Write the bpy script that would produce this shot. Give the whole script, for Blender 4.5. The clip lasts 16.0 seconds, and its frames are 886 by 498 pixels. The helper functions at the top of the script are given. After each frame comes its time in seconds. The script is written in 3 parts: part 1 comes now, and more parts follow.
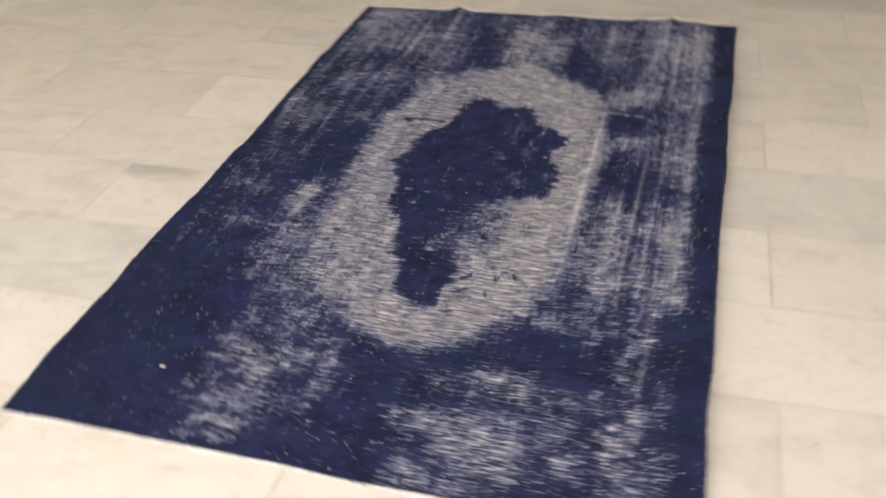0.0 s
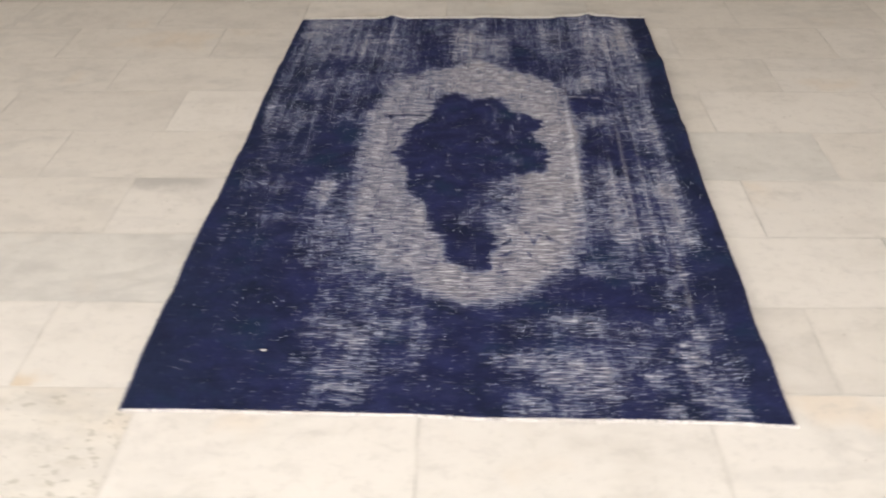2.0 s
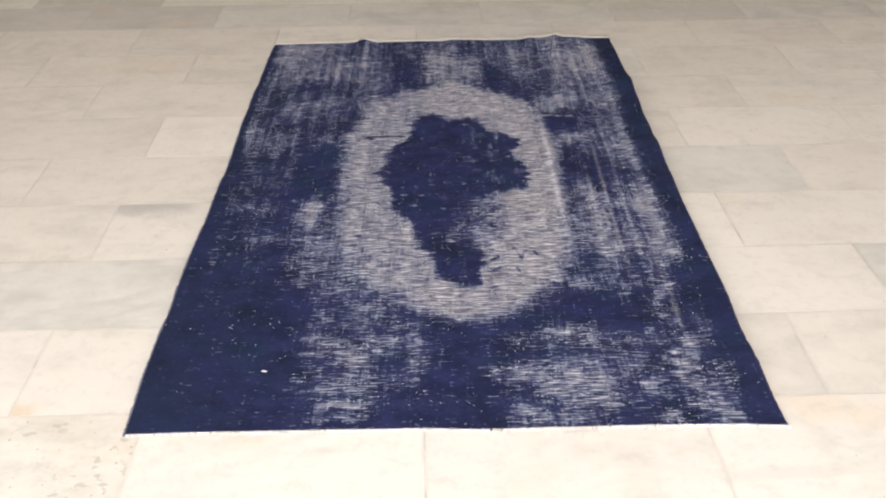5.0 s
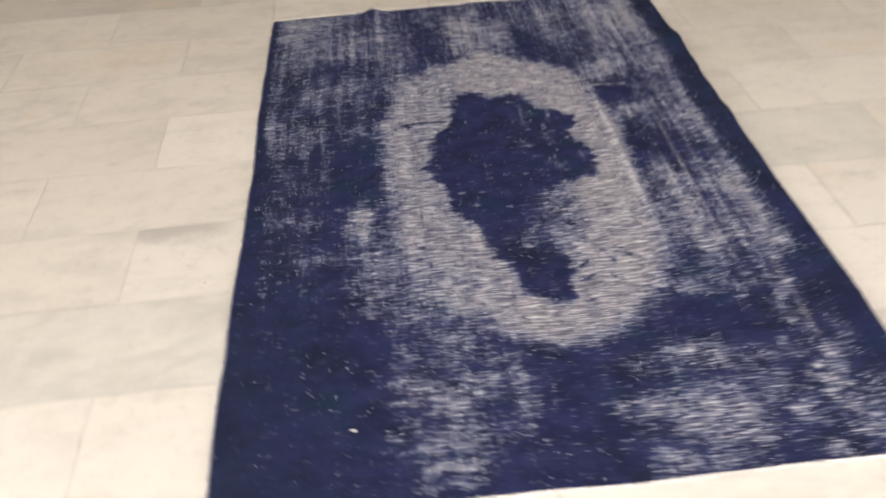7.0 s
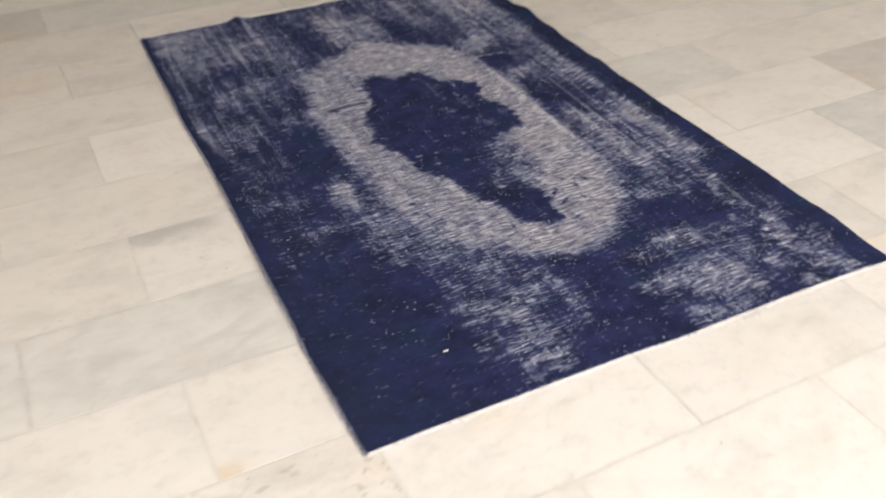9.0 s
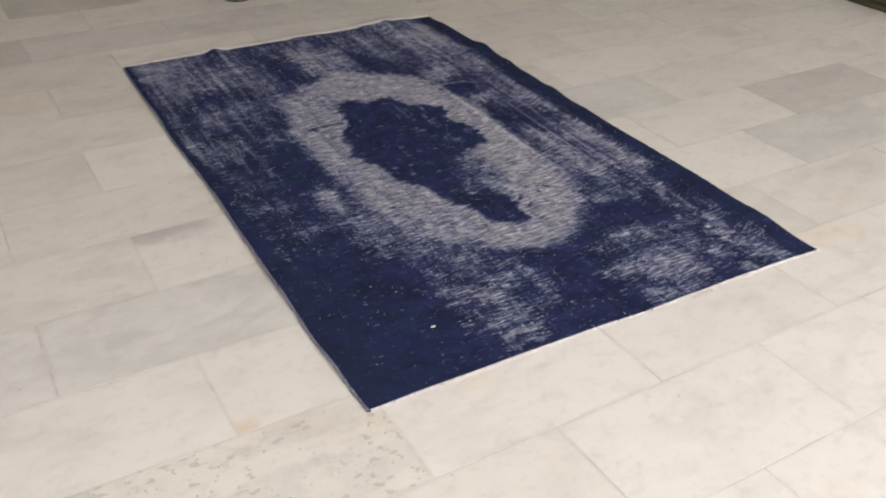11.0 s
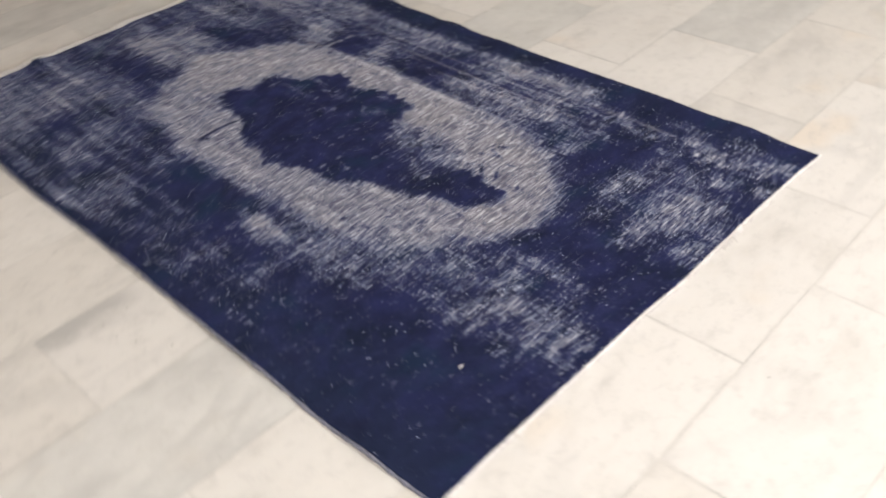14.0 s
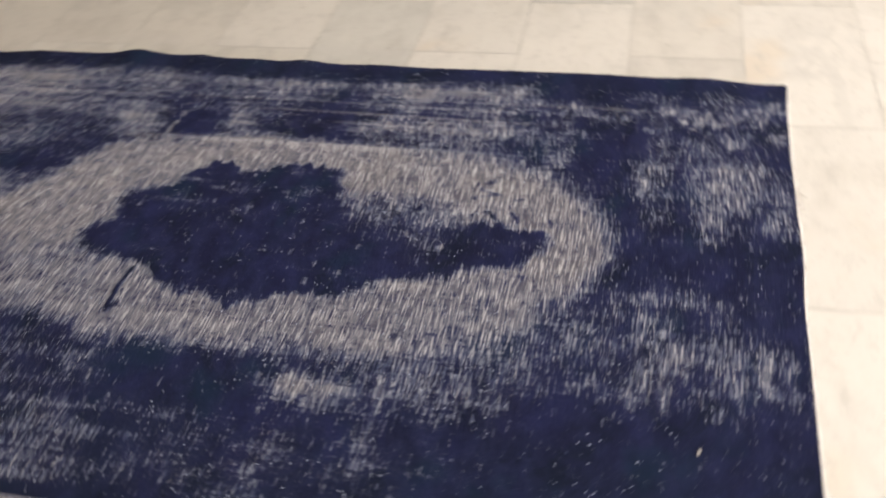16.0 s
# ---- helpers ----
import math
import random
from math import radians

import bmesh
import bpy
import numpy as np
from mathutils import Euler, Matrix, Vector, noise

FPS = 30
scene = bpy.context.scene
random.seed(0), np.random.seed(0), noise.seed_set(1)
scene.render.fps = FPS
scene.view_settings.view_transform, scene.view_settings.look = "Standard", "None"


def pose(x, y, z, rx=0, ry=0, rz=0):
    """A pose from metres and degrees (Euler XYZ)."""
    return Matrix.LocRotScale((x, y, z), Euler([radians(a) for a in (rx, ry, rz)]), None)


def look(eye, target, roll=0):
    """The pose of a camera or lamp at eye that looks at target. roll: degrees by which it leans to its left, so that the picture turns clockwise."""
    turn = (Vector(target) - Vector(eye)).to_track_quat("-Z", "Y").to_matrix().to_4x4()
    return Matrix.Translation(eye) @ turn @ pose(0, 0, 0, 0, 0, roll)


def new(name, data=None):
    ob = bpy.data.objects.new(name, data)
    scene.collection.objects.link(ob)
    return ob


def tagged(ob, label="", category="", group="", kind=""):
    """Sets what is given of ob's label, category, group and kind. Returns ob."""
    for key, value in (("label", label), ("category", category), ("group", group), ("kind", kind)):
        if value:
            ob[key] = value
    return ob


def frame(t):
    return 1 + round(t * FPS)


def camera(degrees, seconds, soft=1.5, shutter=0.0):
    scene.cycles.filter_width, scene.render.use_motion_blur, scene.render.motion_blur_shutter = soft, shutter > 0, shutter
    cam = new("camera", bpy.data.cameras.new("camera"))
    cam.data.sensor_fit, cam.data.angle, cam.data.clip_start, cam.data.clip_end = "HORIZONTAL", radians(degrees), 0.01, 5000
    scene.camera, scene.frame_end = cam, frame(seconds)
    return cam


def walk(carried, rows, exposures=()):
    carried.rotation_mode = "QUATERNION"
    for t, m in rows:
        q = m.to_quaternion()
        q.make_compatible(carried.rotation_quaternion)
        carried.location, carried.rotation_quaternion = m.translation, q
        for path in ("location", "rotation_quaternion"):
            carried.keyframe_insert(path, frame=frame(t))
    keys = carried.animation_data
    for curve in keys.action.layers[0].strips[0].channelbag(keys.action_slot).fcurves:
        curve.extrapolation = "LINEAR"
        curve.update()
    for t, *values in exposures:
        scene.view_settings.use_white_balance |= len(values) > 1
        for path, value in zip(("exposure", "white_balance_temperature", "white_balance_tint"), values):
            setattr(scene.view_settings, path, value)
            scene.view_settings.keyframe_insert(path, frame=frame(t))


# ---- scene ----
cam = camera(52.7, 16.0, soft=2.05, shutter=1.3)
PATH = [
    (0, (0.545, -0.997, 1.317), (0.089, 0.556, 0.142), -2.8),
    (0.5, (0.322, -0.943, 1.316), (0.035, 0.616, 0.096), -4.0),
    (1, (0.204, -1.078, 1.309), (0.059, 0.543, 0.148), -0.8),
    (1.5, (0.117, -1.261, 1.334), (0.033, 0.376, 0.189), -0.9),
    (2, (0.016, -1.324, 1.349), (-0.039, 0.317, 0.207), -0.7),
    (2.5, (-0.11, -1.356, 1.361), (-0.081, 0.299, 0.239), -0.6),
    (3, (-0.111, -1.371, 1.363), (-0.036, 0.3, 0.266), 0.6),
    (5.5, (-0.077, -1.364, 1.365), (-0.03, 0.303, 0.261), -0.5),
    (6, (-0.182, -1.345, 1.362), (-0.1, 0.319, 0.256), -0.4),
    (6.5, (-0.271, -1.184, 1.344), (-0.182, 0.455, 0.201), -1.1),
    (7, (-0.345, -0.998, 1.332), (-0.219, 0.593, 0.127), -3.2),
    (7.5, (-0.56, -0.859, 1.32), (-0.18, 0.658, 0.072), -0.9),
    (8, (-0.748, -0.829, 1.313), (-0.205, 0.627, 0.055), -1.9),
    (8.5, (-0.922, -0.963, 1.313), (-0.266, 0.462, 0.073), -1.2),
    (9, (-1.093, -1.103, 1.338), (-0.373, 0.347, 0.163), -0.8),
    (9.5, (-1.286, -1.224, 1.32), (-0.45, 0.209, 0.203), 0.4),
    (10, (-1.345, -1.295, 1.34), (-0.465, 0.13, 0.246), 1.4),
    (10.2, (-1.334, -1.3, 1.335), (-0.452, 0.132, 0.253), 1.9),
    (12.3, (-1.336, -1.305, 1.344), (-0.455, 0.14, 0.279), 0.4),
    (12.5, (-1.346, -1.29, 1.345), (-0.439, 0.13, 0.266), -0.1),
    (13, (-1.346, -1.181, 1.34), (-0.392, 0.151, 0.192), -1.8),
    (13.5, (-1.29, -0.954, 1.328), (-0.297, 0.292, 0.119), -4.8),
    (14, (-1.321, -0.705, 1.314), (-0.243, 0.429, 0.068), -5.3),
    (14.5, (-1.388, -0.469, 1.314), (-0.17, 0.478, 0.042), -7.7),
    (15, (-1.322, -0.192, 1.283), (-0.019, 0.571, -0.029), -9.3),
    (15.5, (-1.314, 0.074, 1.288), (0.041, 0.72, -0.034), -8.0),
    (16, (-1.354, 0.319, 1.273), (0.074, 0.742, -0.063), -7.0),
]
EXPOSURES = [
    (0, -0.08, 6750, 10), (0.5, 0.3, 6900, 10), (1, 0.5, 6950, 10), (1.5, 0.1, 6550, 10), (2, -0.15, 6400, 10), (2.5, -0.19, 6350, 10),
    (3, 0.03, 6350, 10), (5.5, 0.07, 6350, 10), (6.5, 0.08, 6400, 10), (7, 0.08, 6600, 10), (7.5, 0.30, 6900, 10), (8, 0.42, 6750, 10),
    (8.5, 0.20, 6600, 10), (9, -0.10, 6400, 10), (9.5, -0.37, 6350, 10), (10, -0.61, 6300, 10), (12.5, -0.12, 6200, 10), (13, -0.10, 6250, 10),
    (13.5, -0.10, 6200, 10), (14, -0.11, 6250, 10), (14.5, 0.03, 6350, 10), (15, 0.16, 6450, 10), (15.5, -0.10, 6600, 10), (16, -0.09, 6650, 10),
]
walk(cam, [(t, look(eye, target, roll)) for t, eye, target, roll in PATH], EXPOSURES)

# ---- world, daylight and exposure ----
world = bpy.data.worlds.new("sky")
world.use_nodes = True
scene.world = world
wn, wl = world.node_tree.nodes, world.node_tree.links
sky = wn.new("ShaderNodeTexSky")
sky.sky_type = "NISHITA"
sky.sun_disc = False
sky.sun_elevation, sky.sun_rotation = radians(48), radians(200)
wl.new(sky.outputs[0], wn["Background"].inputs[0])
wn["Background"].inputs[1].default_value = 0.10

sun = new("sun", bpy.data.lights.new("sun", "SUN"))
sun.data.energy, sun.data.angle, sun.data.color = 1.0, radians(12), (1.0, 0.95, 0.88)
sun.matrix_world = look((1.5, -6.0, 8.0), (0, -4.0, 0))

# daylight through the wide doorway behind the camera
DOOR_X0, DOOR_X1, DOOR_H = -3.0, 2.2, 2.45
ROOM_X0, ROOM_X1, ROOM_Y0, ROOM_Y1, ROOM_H = -4.2, 4.6, -3.6, 5.6, 3.0
day = new("doorway_daylight", bpy.data.lights.new("doorway_daylight", "AREA"))
day.data.shape, day.data.size, day.data.size_y = "RECTANGLE", DOOR_X1 - DOOR_X0 - 0.1, DOOR_H - 0.1
day.data.energy, day.data.color = 440, (0.99, 0.957, 0.94)
day.matrix_world = look(((DOOR_X0 + DOOR_X1) / 2, ROOM_Y0 - 0.05, DOOR_H / 2), ((DOOR_X0 + DOOR_X1) / 2, 0, DOOR_H / 2 - 0.35))


# ---- materials ----
class Nodes:
    """A node material under construction."""

    def __init__(self, name):
        self.mat = bpy.data.materials.new(name)
        self.mat.use_nodes = True
        self.tree = self.mat.node_tree
        self.bsdf = self.tree.nodes["Principled BSDF"]

    def node(self, kind, **sets):
        n = self.tree.nodes.new(kind)
        for key, value in sets.items():
            if key == "operation":
                n.operation = value
            elif key == "blend_type":
                n.blend_type = value
            elif key == "feature":
                n.feature = value
        return n

    def link(self, a, b):
        self.tree.links.new(a, b)

    def put(self, socket, value):
        if isinstance(value, (int, float)):
            socket.default_value = value
        elif isinstance(value, tuple):
            socket.default_value = value if len(value) != 3 or socket.type == "VECTOR" else (*value, 1)
        else:
            self.link(value, socket)

    def math(self, operation, a, b=0.0, c=0.0):
        n = self.node("ShaderNodeMath", operation=operation)
        for socket, value in zip(n.inputs, (a, b, c)):
            self.put(socket, value)
        return n.outputs[0]

    def smooth(self, value, low, high, to_low=0.0, to_high=1.0):
        n = self.node("ShaderNodeMapRange")
        n.interpolation_type = "SMOOTHSTEP"
        for socket, v in zip(n.inputs, (value, low, high, to_low, to_high)):
            self.put(socket, v)
        return n.outputs[0]

    def scaled(self, vector, scale, offset=None):
        n = self.node("ShaderNodeVectorMath", operation="MULTIPLY")
        self.put(n.inputs[0], vector)
        n.inputs[1].default_value = scale
        if offset is None:
            return n.outputs[0]
        m = self.node("ShaderNodeVectorMath", operation="ADD")
        self.link(n.outputs[0], m.inputs[0])
        self.put(m.inputs[1], offset)
        return m.outputs[0]

    def noise(self, vector, scale, detail=3.0, rough=0.55, distortion=0.0):
        n = self.node("ShaderNodeTexNoise")
        self.link(vector, n.inputs["Vector"])
        n.inputs["Scale"].default_value, n.inputs["Detail"].default_value = scale, detail
        n.inputs["Roughness"].default_value, n.inputs["Distortion"].default_value = rough, distortion
        return n.outputs[0]

    def spots(self, vector, scale, radius):
        """1 in the middle of scattered dots, 0 between them."""
        n = self.node("ShaderNodeTexVoronoi")
        self.link(vector, n.inputs["Vector"])
        n.inputs["Scale"].default_value = scale
        return self.smooth(n.outputs["Distance"], radius, radius * 0.4), n.outputs["Color"]

    def mix(self, factor, a, b, blend="MIX"):
        n = self.node("ShaderNodeMixRGB", blend_type=blend)
        for socket, value in zip(n.inputs, (factor, a, b)):
            self.put(socket, value)
        return n.outputs[0]

    def bump(self, height, strength, distance):
        n = self.node("ShaderNodeBump")
        n.inputs["Strength"].default_value, n.inputs["Distance"].default_value = strength, distance
        self.link(height, n.inputs["Height"])
        self.link(n.outputs[0], self.bsdf.inputs["Normal"])

    def set(self, **values):
        for key, value in values.items():
            self.put(self.bsdf.inputs[key.replace("_", " ").title().replace("Ior", "IOR")], value)
        return self.mat


def marble(name, light, dark, cloud, vein, worn=0.0, corner=0.0, smudged=0.0):
    """Honed paving marble: clouds, soft veins, ochre stains and small pits, different on every slab."""
    m = Nodes(name)
    coord = m.node("ShaderNodeTexCoord").outputs["Object"]
    info = m.node("ShaderNodeObjectInfo").outputs["Random"]
    geo = m.node("ShaderNodeNewGeometry").outputs["Random Per Island"]
    both = m.math("ADD", info, geo)
    shift = m.node("ShaderNodeCombineXYZ")
    for socket, k in zip(shift.inputs, (37.0, 91.0, 53.0)):
        m.link(m.math("MULTIPLY", both, k), socket)
    at = m.scaled(coord, (1, 1, 1), shift.outputs[0])
    clouds = m.noise(m.scaled(at, (1.0, 1.8, 1.0)), 3.6, 5, 0.6, 0.25)
    fine = m.noise(at, 38, 4, 0.65)
    ridge = m.math("ABSOLUTE", m.math("SUBTRACT", m.noise(m.scaled(at, (1.0, 2.2, 1.0)), 2.6, 3, 0.55, 0.5), 0.5))
    veins = m.math("MULTIPLY", m.smooth(ridge, 0.10, 0.0), m.smooth(m.noise(at, 2.0, 2), 0.45, 0.62))
    colour = m.mix(m.smooth(clouds, 0.5 - cloud, 0.72), light, dark)
    colour = m.mix(m.math("MULTIPLY", veins, vein), colour, (0.40, 0.39, 0.37))
    colour = m.mix(m.math("MULTIPLY", m.smooth(m.noise(at, 2.3, 3, 0.6), 0.60 - 0.14 * worn, 0.76), 0.30 + 0.1 * worn), colour, (0.66, 0.50, 0.32))
    mottle = m.noise(m.scaled(at, (1.0, 1.4, 1.0)), 13, 6, 0.68, 0.3)
    colour = m.mix(m.math("MULTIPLY", m.smooth(mottle, 0.50, 0.74), 0.42), colour, (0.49, 0.465, 0.425))
    colour = m.mix(m.math("MULTIPLY", m.smooth(mottle, 0.50, 0.28), 0.30), colour, (0.76, 0.725, 0.675))
    colour = m.mix(m.math("MULTIPLY", m.smooth(fine, 0.52, 0.72), 0.25), colour, (0.50, 0.47, 0.43))
    dots, tint = m.spots(at, 46, 0.20)
    rare = m.node("ShaderNodeSeparateColor")
    m.link(tint, rare.inputs[0])
    pits = m.math("MULTIPLY", m.math("MULTIPLY", dots, m.smooth(rare.outputs[0], 0.86 - 0.3 * worn, 0.90 - 0.3 * worn)), m.smooth(m.noise(at, 3.5, 2), 0.50 - 0.12 * worn, 0.66 - 0.12 * worn))
    colour = m.mix(m.math("MULTIPLY", pits, 0.55), colour, (0.30, 0.27, 0.23))
    if worn:
        smudge = m.math("MULTIPLY", m.smooth(m.noise(m.scaled(at, (1.0, 1.6, 1.0)), 15, 4, 0.6, 0.4), 0.57, 0.66), m.smooth(m.noise(at, 4, 2), 0.40, 0.58))
        chips = m.math("MULTIPLY", m.smooth(m.noise(m.scaled(at, (1.0, 1.7, 1.0)), 36, 3, 0.5, 0.3), 0.575, 0.64), m.smooth(m.noise(at, 5, 2), 0.42, 0.54))
        colour = m.mix(m.math("MULTIPLY", chips, 0.50 * worn), colour, (0.37, 0.345, 0.285))
        colour = m.mix(m.math("MULTIPLY", smudge, 0.22 * worn), colour, (0.44, 0.40, 0.33))
    if corner:
        # rusty stain soaked into one corner of the slab
        away = m.node("ShaderNodeVectorMath", operation="LENGTH")
        m.link(m.scaled(coord, (1.0, 1.5, 0.0), (0.285, 0.205, 0.0)), away.inputs[0])
        ragged = m.math("ADD", away.outputs["Value"], m.math("MULTIPLY", m.math("SUBTRACT", m.noise(coord, 22, 4, 0.65), 0.5), 0.11))
        colour = m.mix(m.math("MULTIPLY", m.smooth(ragged, 0.075, 0.0), corner), colour, (0.60, 0.43, 0.22))
    if smudged:
        # grey shoe polish rubbed along part of one long edge
        apart = m.node("ShaderNodeSeparateXYZ")
        m.link(coord, apart.inputs[0])
        edge = m.math("SUBTRACT", 0.15, apart.outputs[1])
        ragged = m.math("ADD", edge, m.math("MULTIPLY", m.math("SUBTRACT", m.noise(coord, 16, 4, 0.65), 0.5), 0.10))
        along = m.smooth(m.math("ABSOLUTE", m.math("ADD", apart.outputs[0], 0.20)), 0.20, 0.06)
        colour = m.mix(m.math("MULTIPLY", m.math("MULTIPLY", m.smooth(ragged, 0.085, 0.02), along), smudged), colour, (0.40, 0.385, 0.36))
    # grime worked into the edges beside the joints
    sides = m.node("ShaderNodeSeparateXYZ")
    m.link(m.scaled(coord, (1, 1, 1)), sides.inputs[0])
    gap = m.math("MINIMUM", m.math("SUBTRACT", 0.2985, m.math("ABSOLUTE", sides.outputs[0])), m.math("SUBTRACT", 0.1485, m.math("ABSOLUTE", sides.outputs[1])))
    creep = m.math("ADD", gap, m.math("MULTIPLY", m.math("SUBTRACT", m.noise(at, 24, 4, 0.65), 0.5), 0.016))
    grime = m.math("MULTIPLY", m.smooth(creep, 0.010, -0.003), m.smooth(m.noise(at, 6, 3), 0.38, 0.64, 0.03, 0.36))
    colour = m.mix(grime, colour, (0.40, 0.375, 0.335))
    tone = m.math("ADD", m.math("MULTIPLY", both, 0.05), 0.95)
    grey = m.node("ShaderNodeCombineColor")
    for socket in grey.inputs:
        m.link(tone, socket)
    colour = m.mix(1.0, colour, grey.outputs[0], "MULTIPLY")
    m.bump(m.math("SUBTRACT", m.math("ADD", m.math("MULTIPLY", clouds, 0.6), m.math("MULTIPLY", fine, 0.25)), pits), 0.25, 0.002)
    return m.set(base_color=colour, roughness=m.smooth(fine, 0.3, 0.7, 0.36, 0.52), ior=1.45)


def rug_pile():
    """Overdyed wool, worn to the grey foundation where the wear attribute says so, broken up along weft and warp."""
    m = Nodes("overdyed_wool")
    uv = m.node("ShaderNodeUVMap").outputs[0]
    attr = m.node("ShaderNodeAttribute")
    attr.attribute_name = "wear"
    wear = attr.outputs["Fac"]
    wool = m.node("ShaderNodeAttribute")
    wool.attribute_name = "dye"

    def off(value, amount):
        return m.math("MULTIPLY", m.math("SUBTRACT", value, 0.5), amount)

    weft = m.noise(m.scaled(uv, (24, 215, 1)), 1.0, 3, 0.6)
    warp = m.noise(m.scaled(uv, (150, 14, 1)), 1.0, 3, 0.6)
    band = m.noise(m.scaled(uv, (34, 2.2, 1)), 1.0, 3, 0.65)
    tuft = m.noise(m.scaled(uv, (95, 170, 1)), 1.0, 3, 0.65)
    thread = m.noise(m.scaled(uv, (20, 300, 1)), 1.0, 2, 0.55)
    knot = m.noise(m.scaled(uv, (330, 380, 1)), 1.0, 2, 0.6)
    patch = m.noise(m.scaled(uv, (15, 20, 1)), 1.0, 4, 0.6)
    hue = m.noise(m.scaled(uv, (5, 6, 3)), 1.0, 3, 0.6)
    zone = m.noise(m.scaled(uv, (4.5, 6, 1)), 1.0, 3, 0.6)
    strokes = m.smooth(zone, 0.36, 0.58, 0.40, 1.0)
    along = m.node("ShaderNodeSeparateXYZ")
    m.link(uv, along.inputs[0])
    # the far half of the rug is felted, with fewer loose hairs
    hairy = m.smooth(m.math("ADD", along.outputs[1], off(zone, 0.5)), 1.05, 1.45, 1.0, 0.40)
    strokes = m.math("MULTIPLY", strokes, hairy)
    broken = m.math("ADD", m.math("ADD", off(weft, 2.5), off(warp, 0.95)), m.math("ADD", off(tuft, 1.0), off(band, 0.8)))
    bare = m.smooth(m.math("ADD", wear, broken), 0.43, 0.63)
    haze = m.math("MULTIPLY", m.smooth(m.math("ADD", wear, m.math("MULTIPLY", broken, 0.45)), 0.14, 0.70), 0.45)
    navy = m.mix(m.smooth(patch, 0.36, 0.66), (0.0134, 0.0156, 0.045), (0.0210, 0.0252, 0.074))
    navy = m.mix(wool.outputs["Fac"], navy, (0.0140, 0.0200, 0.042))
    navy = m.mix(m.math("MULTIPLY", m.smooth(hue, 0.5, 0.7), 0.45), navy, (0.0125, 0.0122, 0.031))
    navy = m.mix(m.math("MULTIPLY", m.smooth(tuft, 0.55, 0.78), 0.35), navy, (0.035, 0.041, 0.108))
    murk = m.noise(m.scaled(uv, (7, 8, 1)), 1.0, 5, 0.7, 0.4)
    navy = m.mix(m.math("MULTIPLY", m.smooth(murk, 0.50, 0.66), 0.75), navy, (0.0095, 0.0132, 0.027))
    navy = m.mix(m.math("MULTIPLY", m.smooth(murk, 0.50, 0.34), 0.45), navy, (0.0205, 0.0240, 0.084))
    navy = m.mix(m.math("MULTIPLY", m.smooth(knot, 0.46, 0.34), 0.45), navy, (0.0075, 0.0085, 0.020))
    navy = m.mix(m.math("MULTIPLY", m.smooth(hue, 0.46, 0.30), 0.55), navy, (0.0115, 0.0255, 0.052))
    navy = m.mix(haze, navy, m.mix(m.smooth(hue, 0.4, 0.6), (0.055, 0.070, 0.155), (0.068, 0.073, 0.147)))
    # matted foundation with long wavy weft shadows and a few bright hairs
    matted = m.noise(m.scaled(uv, (34, 60, 1)), 1.0, 5, 0.65, 0.3)
    wave = m.noise(m.scaled(uv, (9, 11, 1)), 1.0, 2, 0.5)
    ripple = m.node("ShaderNodeCombineXYZ")
    m.link(off(wave, 1.1), ripple.inputs[1])
    shadow = m.noise(m.scaled(uv, (11, 105, 1), ripple.outputs[0]), 1.0, 3, 0.6)
    grey = m.mix(m.smooth(matted, 0.34, 0.66), (0.135, 0.132, 0.164), (0.318, 0.304, 0.330))
    grey = m.mix(m.math("MULTIPLY", m.smooth(shadow, 0.55, 0.42), strokes), grey, (0.082, 0.080, 0.112))
    grey = m.mix(m.math("MULTIPLY", m.smooth(thread, 0.50, 0.38), m.math("MULTIPLY", hairy, 0.60)), grey, (0.105, 0.102, 0.138))
    grey = m.mix(m.math("MULTIPLY", m.smooth(knot, 0.57, 0.72), 0.40), grey, (0.10, 0.10, 0.140))
    grey = m.mix(m.math("MULTIPLY", m.smooth(hue, 0.44, 0.62), 0.16), grey, (0.350, 0.322, 0.288))
    grey = m.mix(m.math("MULTIPLY", m.smooth(band, 0.50, 0.34), 0.35), grey, (0.150, 0.146, 0.182))
    grey = m.mix(m.math("MULTIPLY", m.smooth(thread, 0.54, 0.63), m.math("MULTIPLY", hairy, 0.75)), grey, (0.560, 0.540, 0.555))
    strand = m.noise(m.scaled(uv, (9, 185, 1), ripple.outputs[0]), 1.0, 2, 0.5)
    grey = m.mix(m.math("MULTIPLY", m.smooth(strand, 0.44, 0.35), m.math("MULTIPLY", hairy, 0.55)), grey, (0.075, 0.074, 0.105))
    grey = m.mix(m.math("MULTIPLY", m.smooth(strand, 0.58, 0.66), m.math("MULTIPLY", hairy, 0.45)), grey, (0.560, 0.540, 0.555))
    grey = m.mix(m.math("MULTIPLY", m.smooth(warp, 0.54, 0.68), 0.30), grey, (0.400, 0.385, 0.395))
    worn_grey = m.mix(m.smooth(m.math("ADD", thread, off(matted, 0.7)), 0.34, 0.66), (0.058, 0.072, 0.138), (0.240, 0.256, 0.322))
    grey = m.mix(m.smooth(wear, 0.90, 0.42), grey, worn_grey)
    colour = m.mix(m.math("MULTIPLY", bare, 0.95), navy, grey)
    # fold crests lightened for both wear and the light they catch
    crest = m.node("ShaderNodeAttribute")
    crest.attribute_name = "rubbed"
    rubbed = m.math("MULTIPLY", crest.outputs["Fac"], m.smooth(m.math("ADD", thread, off(tuft, 0.8)), 0.38, 0.60))
    colour = m.mix(m.math("MULTIPLY", rubbed, 0.75), colour, (0.50, 0.49, 0.53))
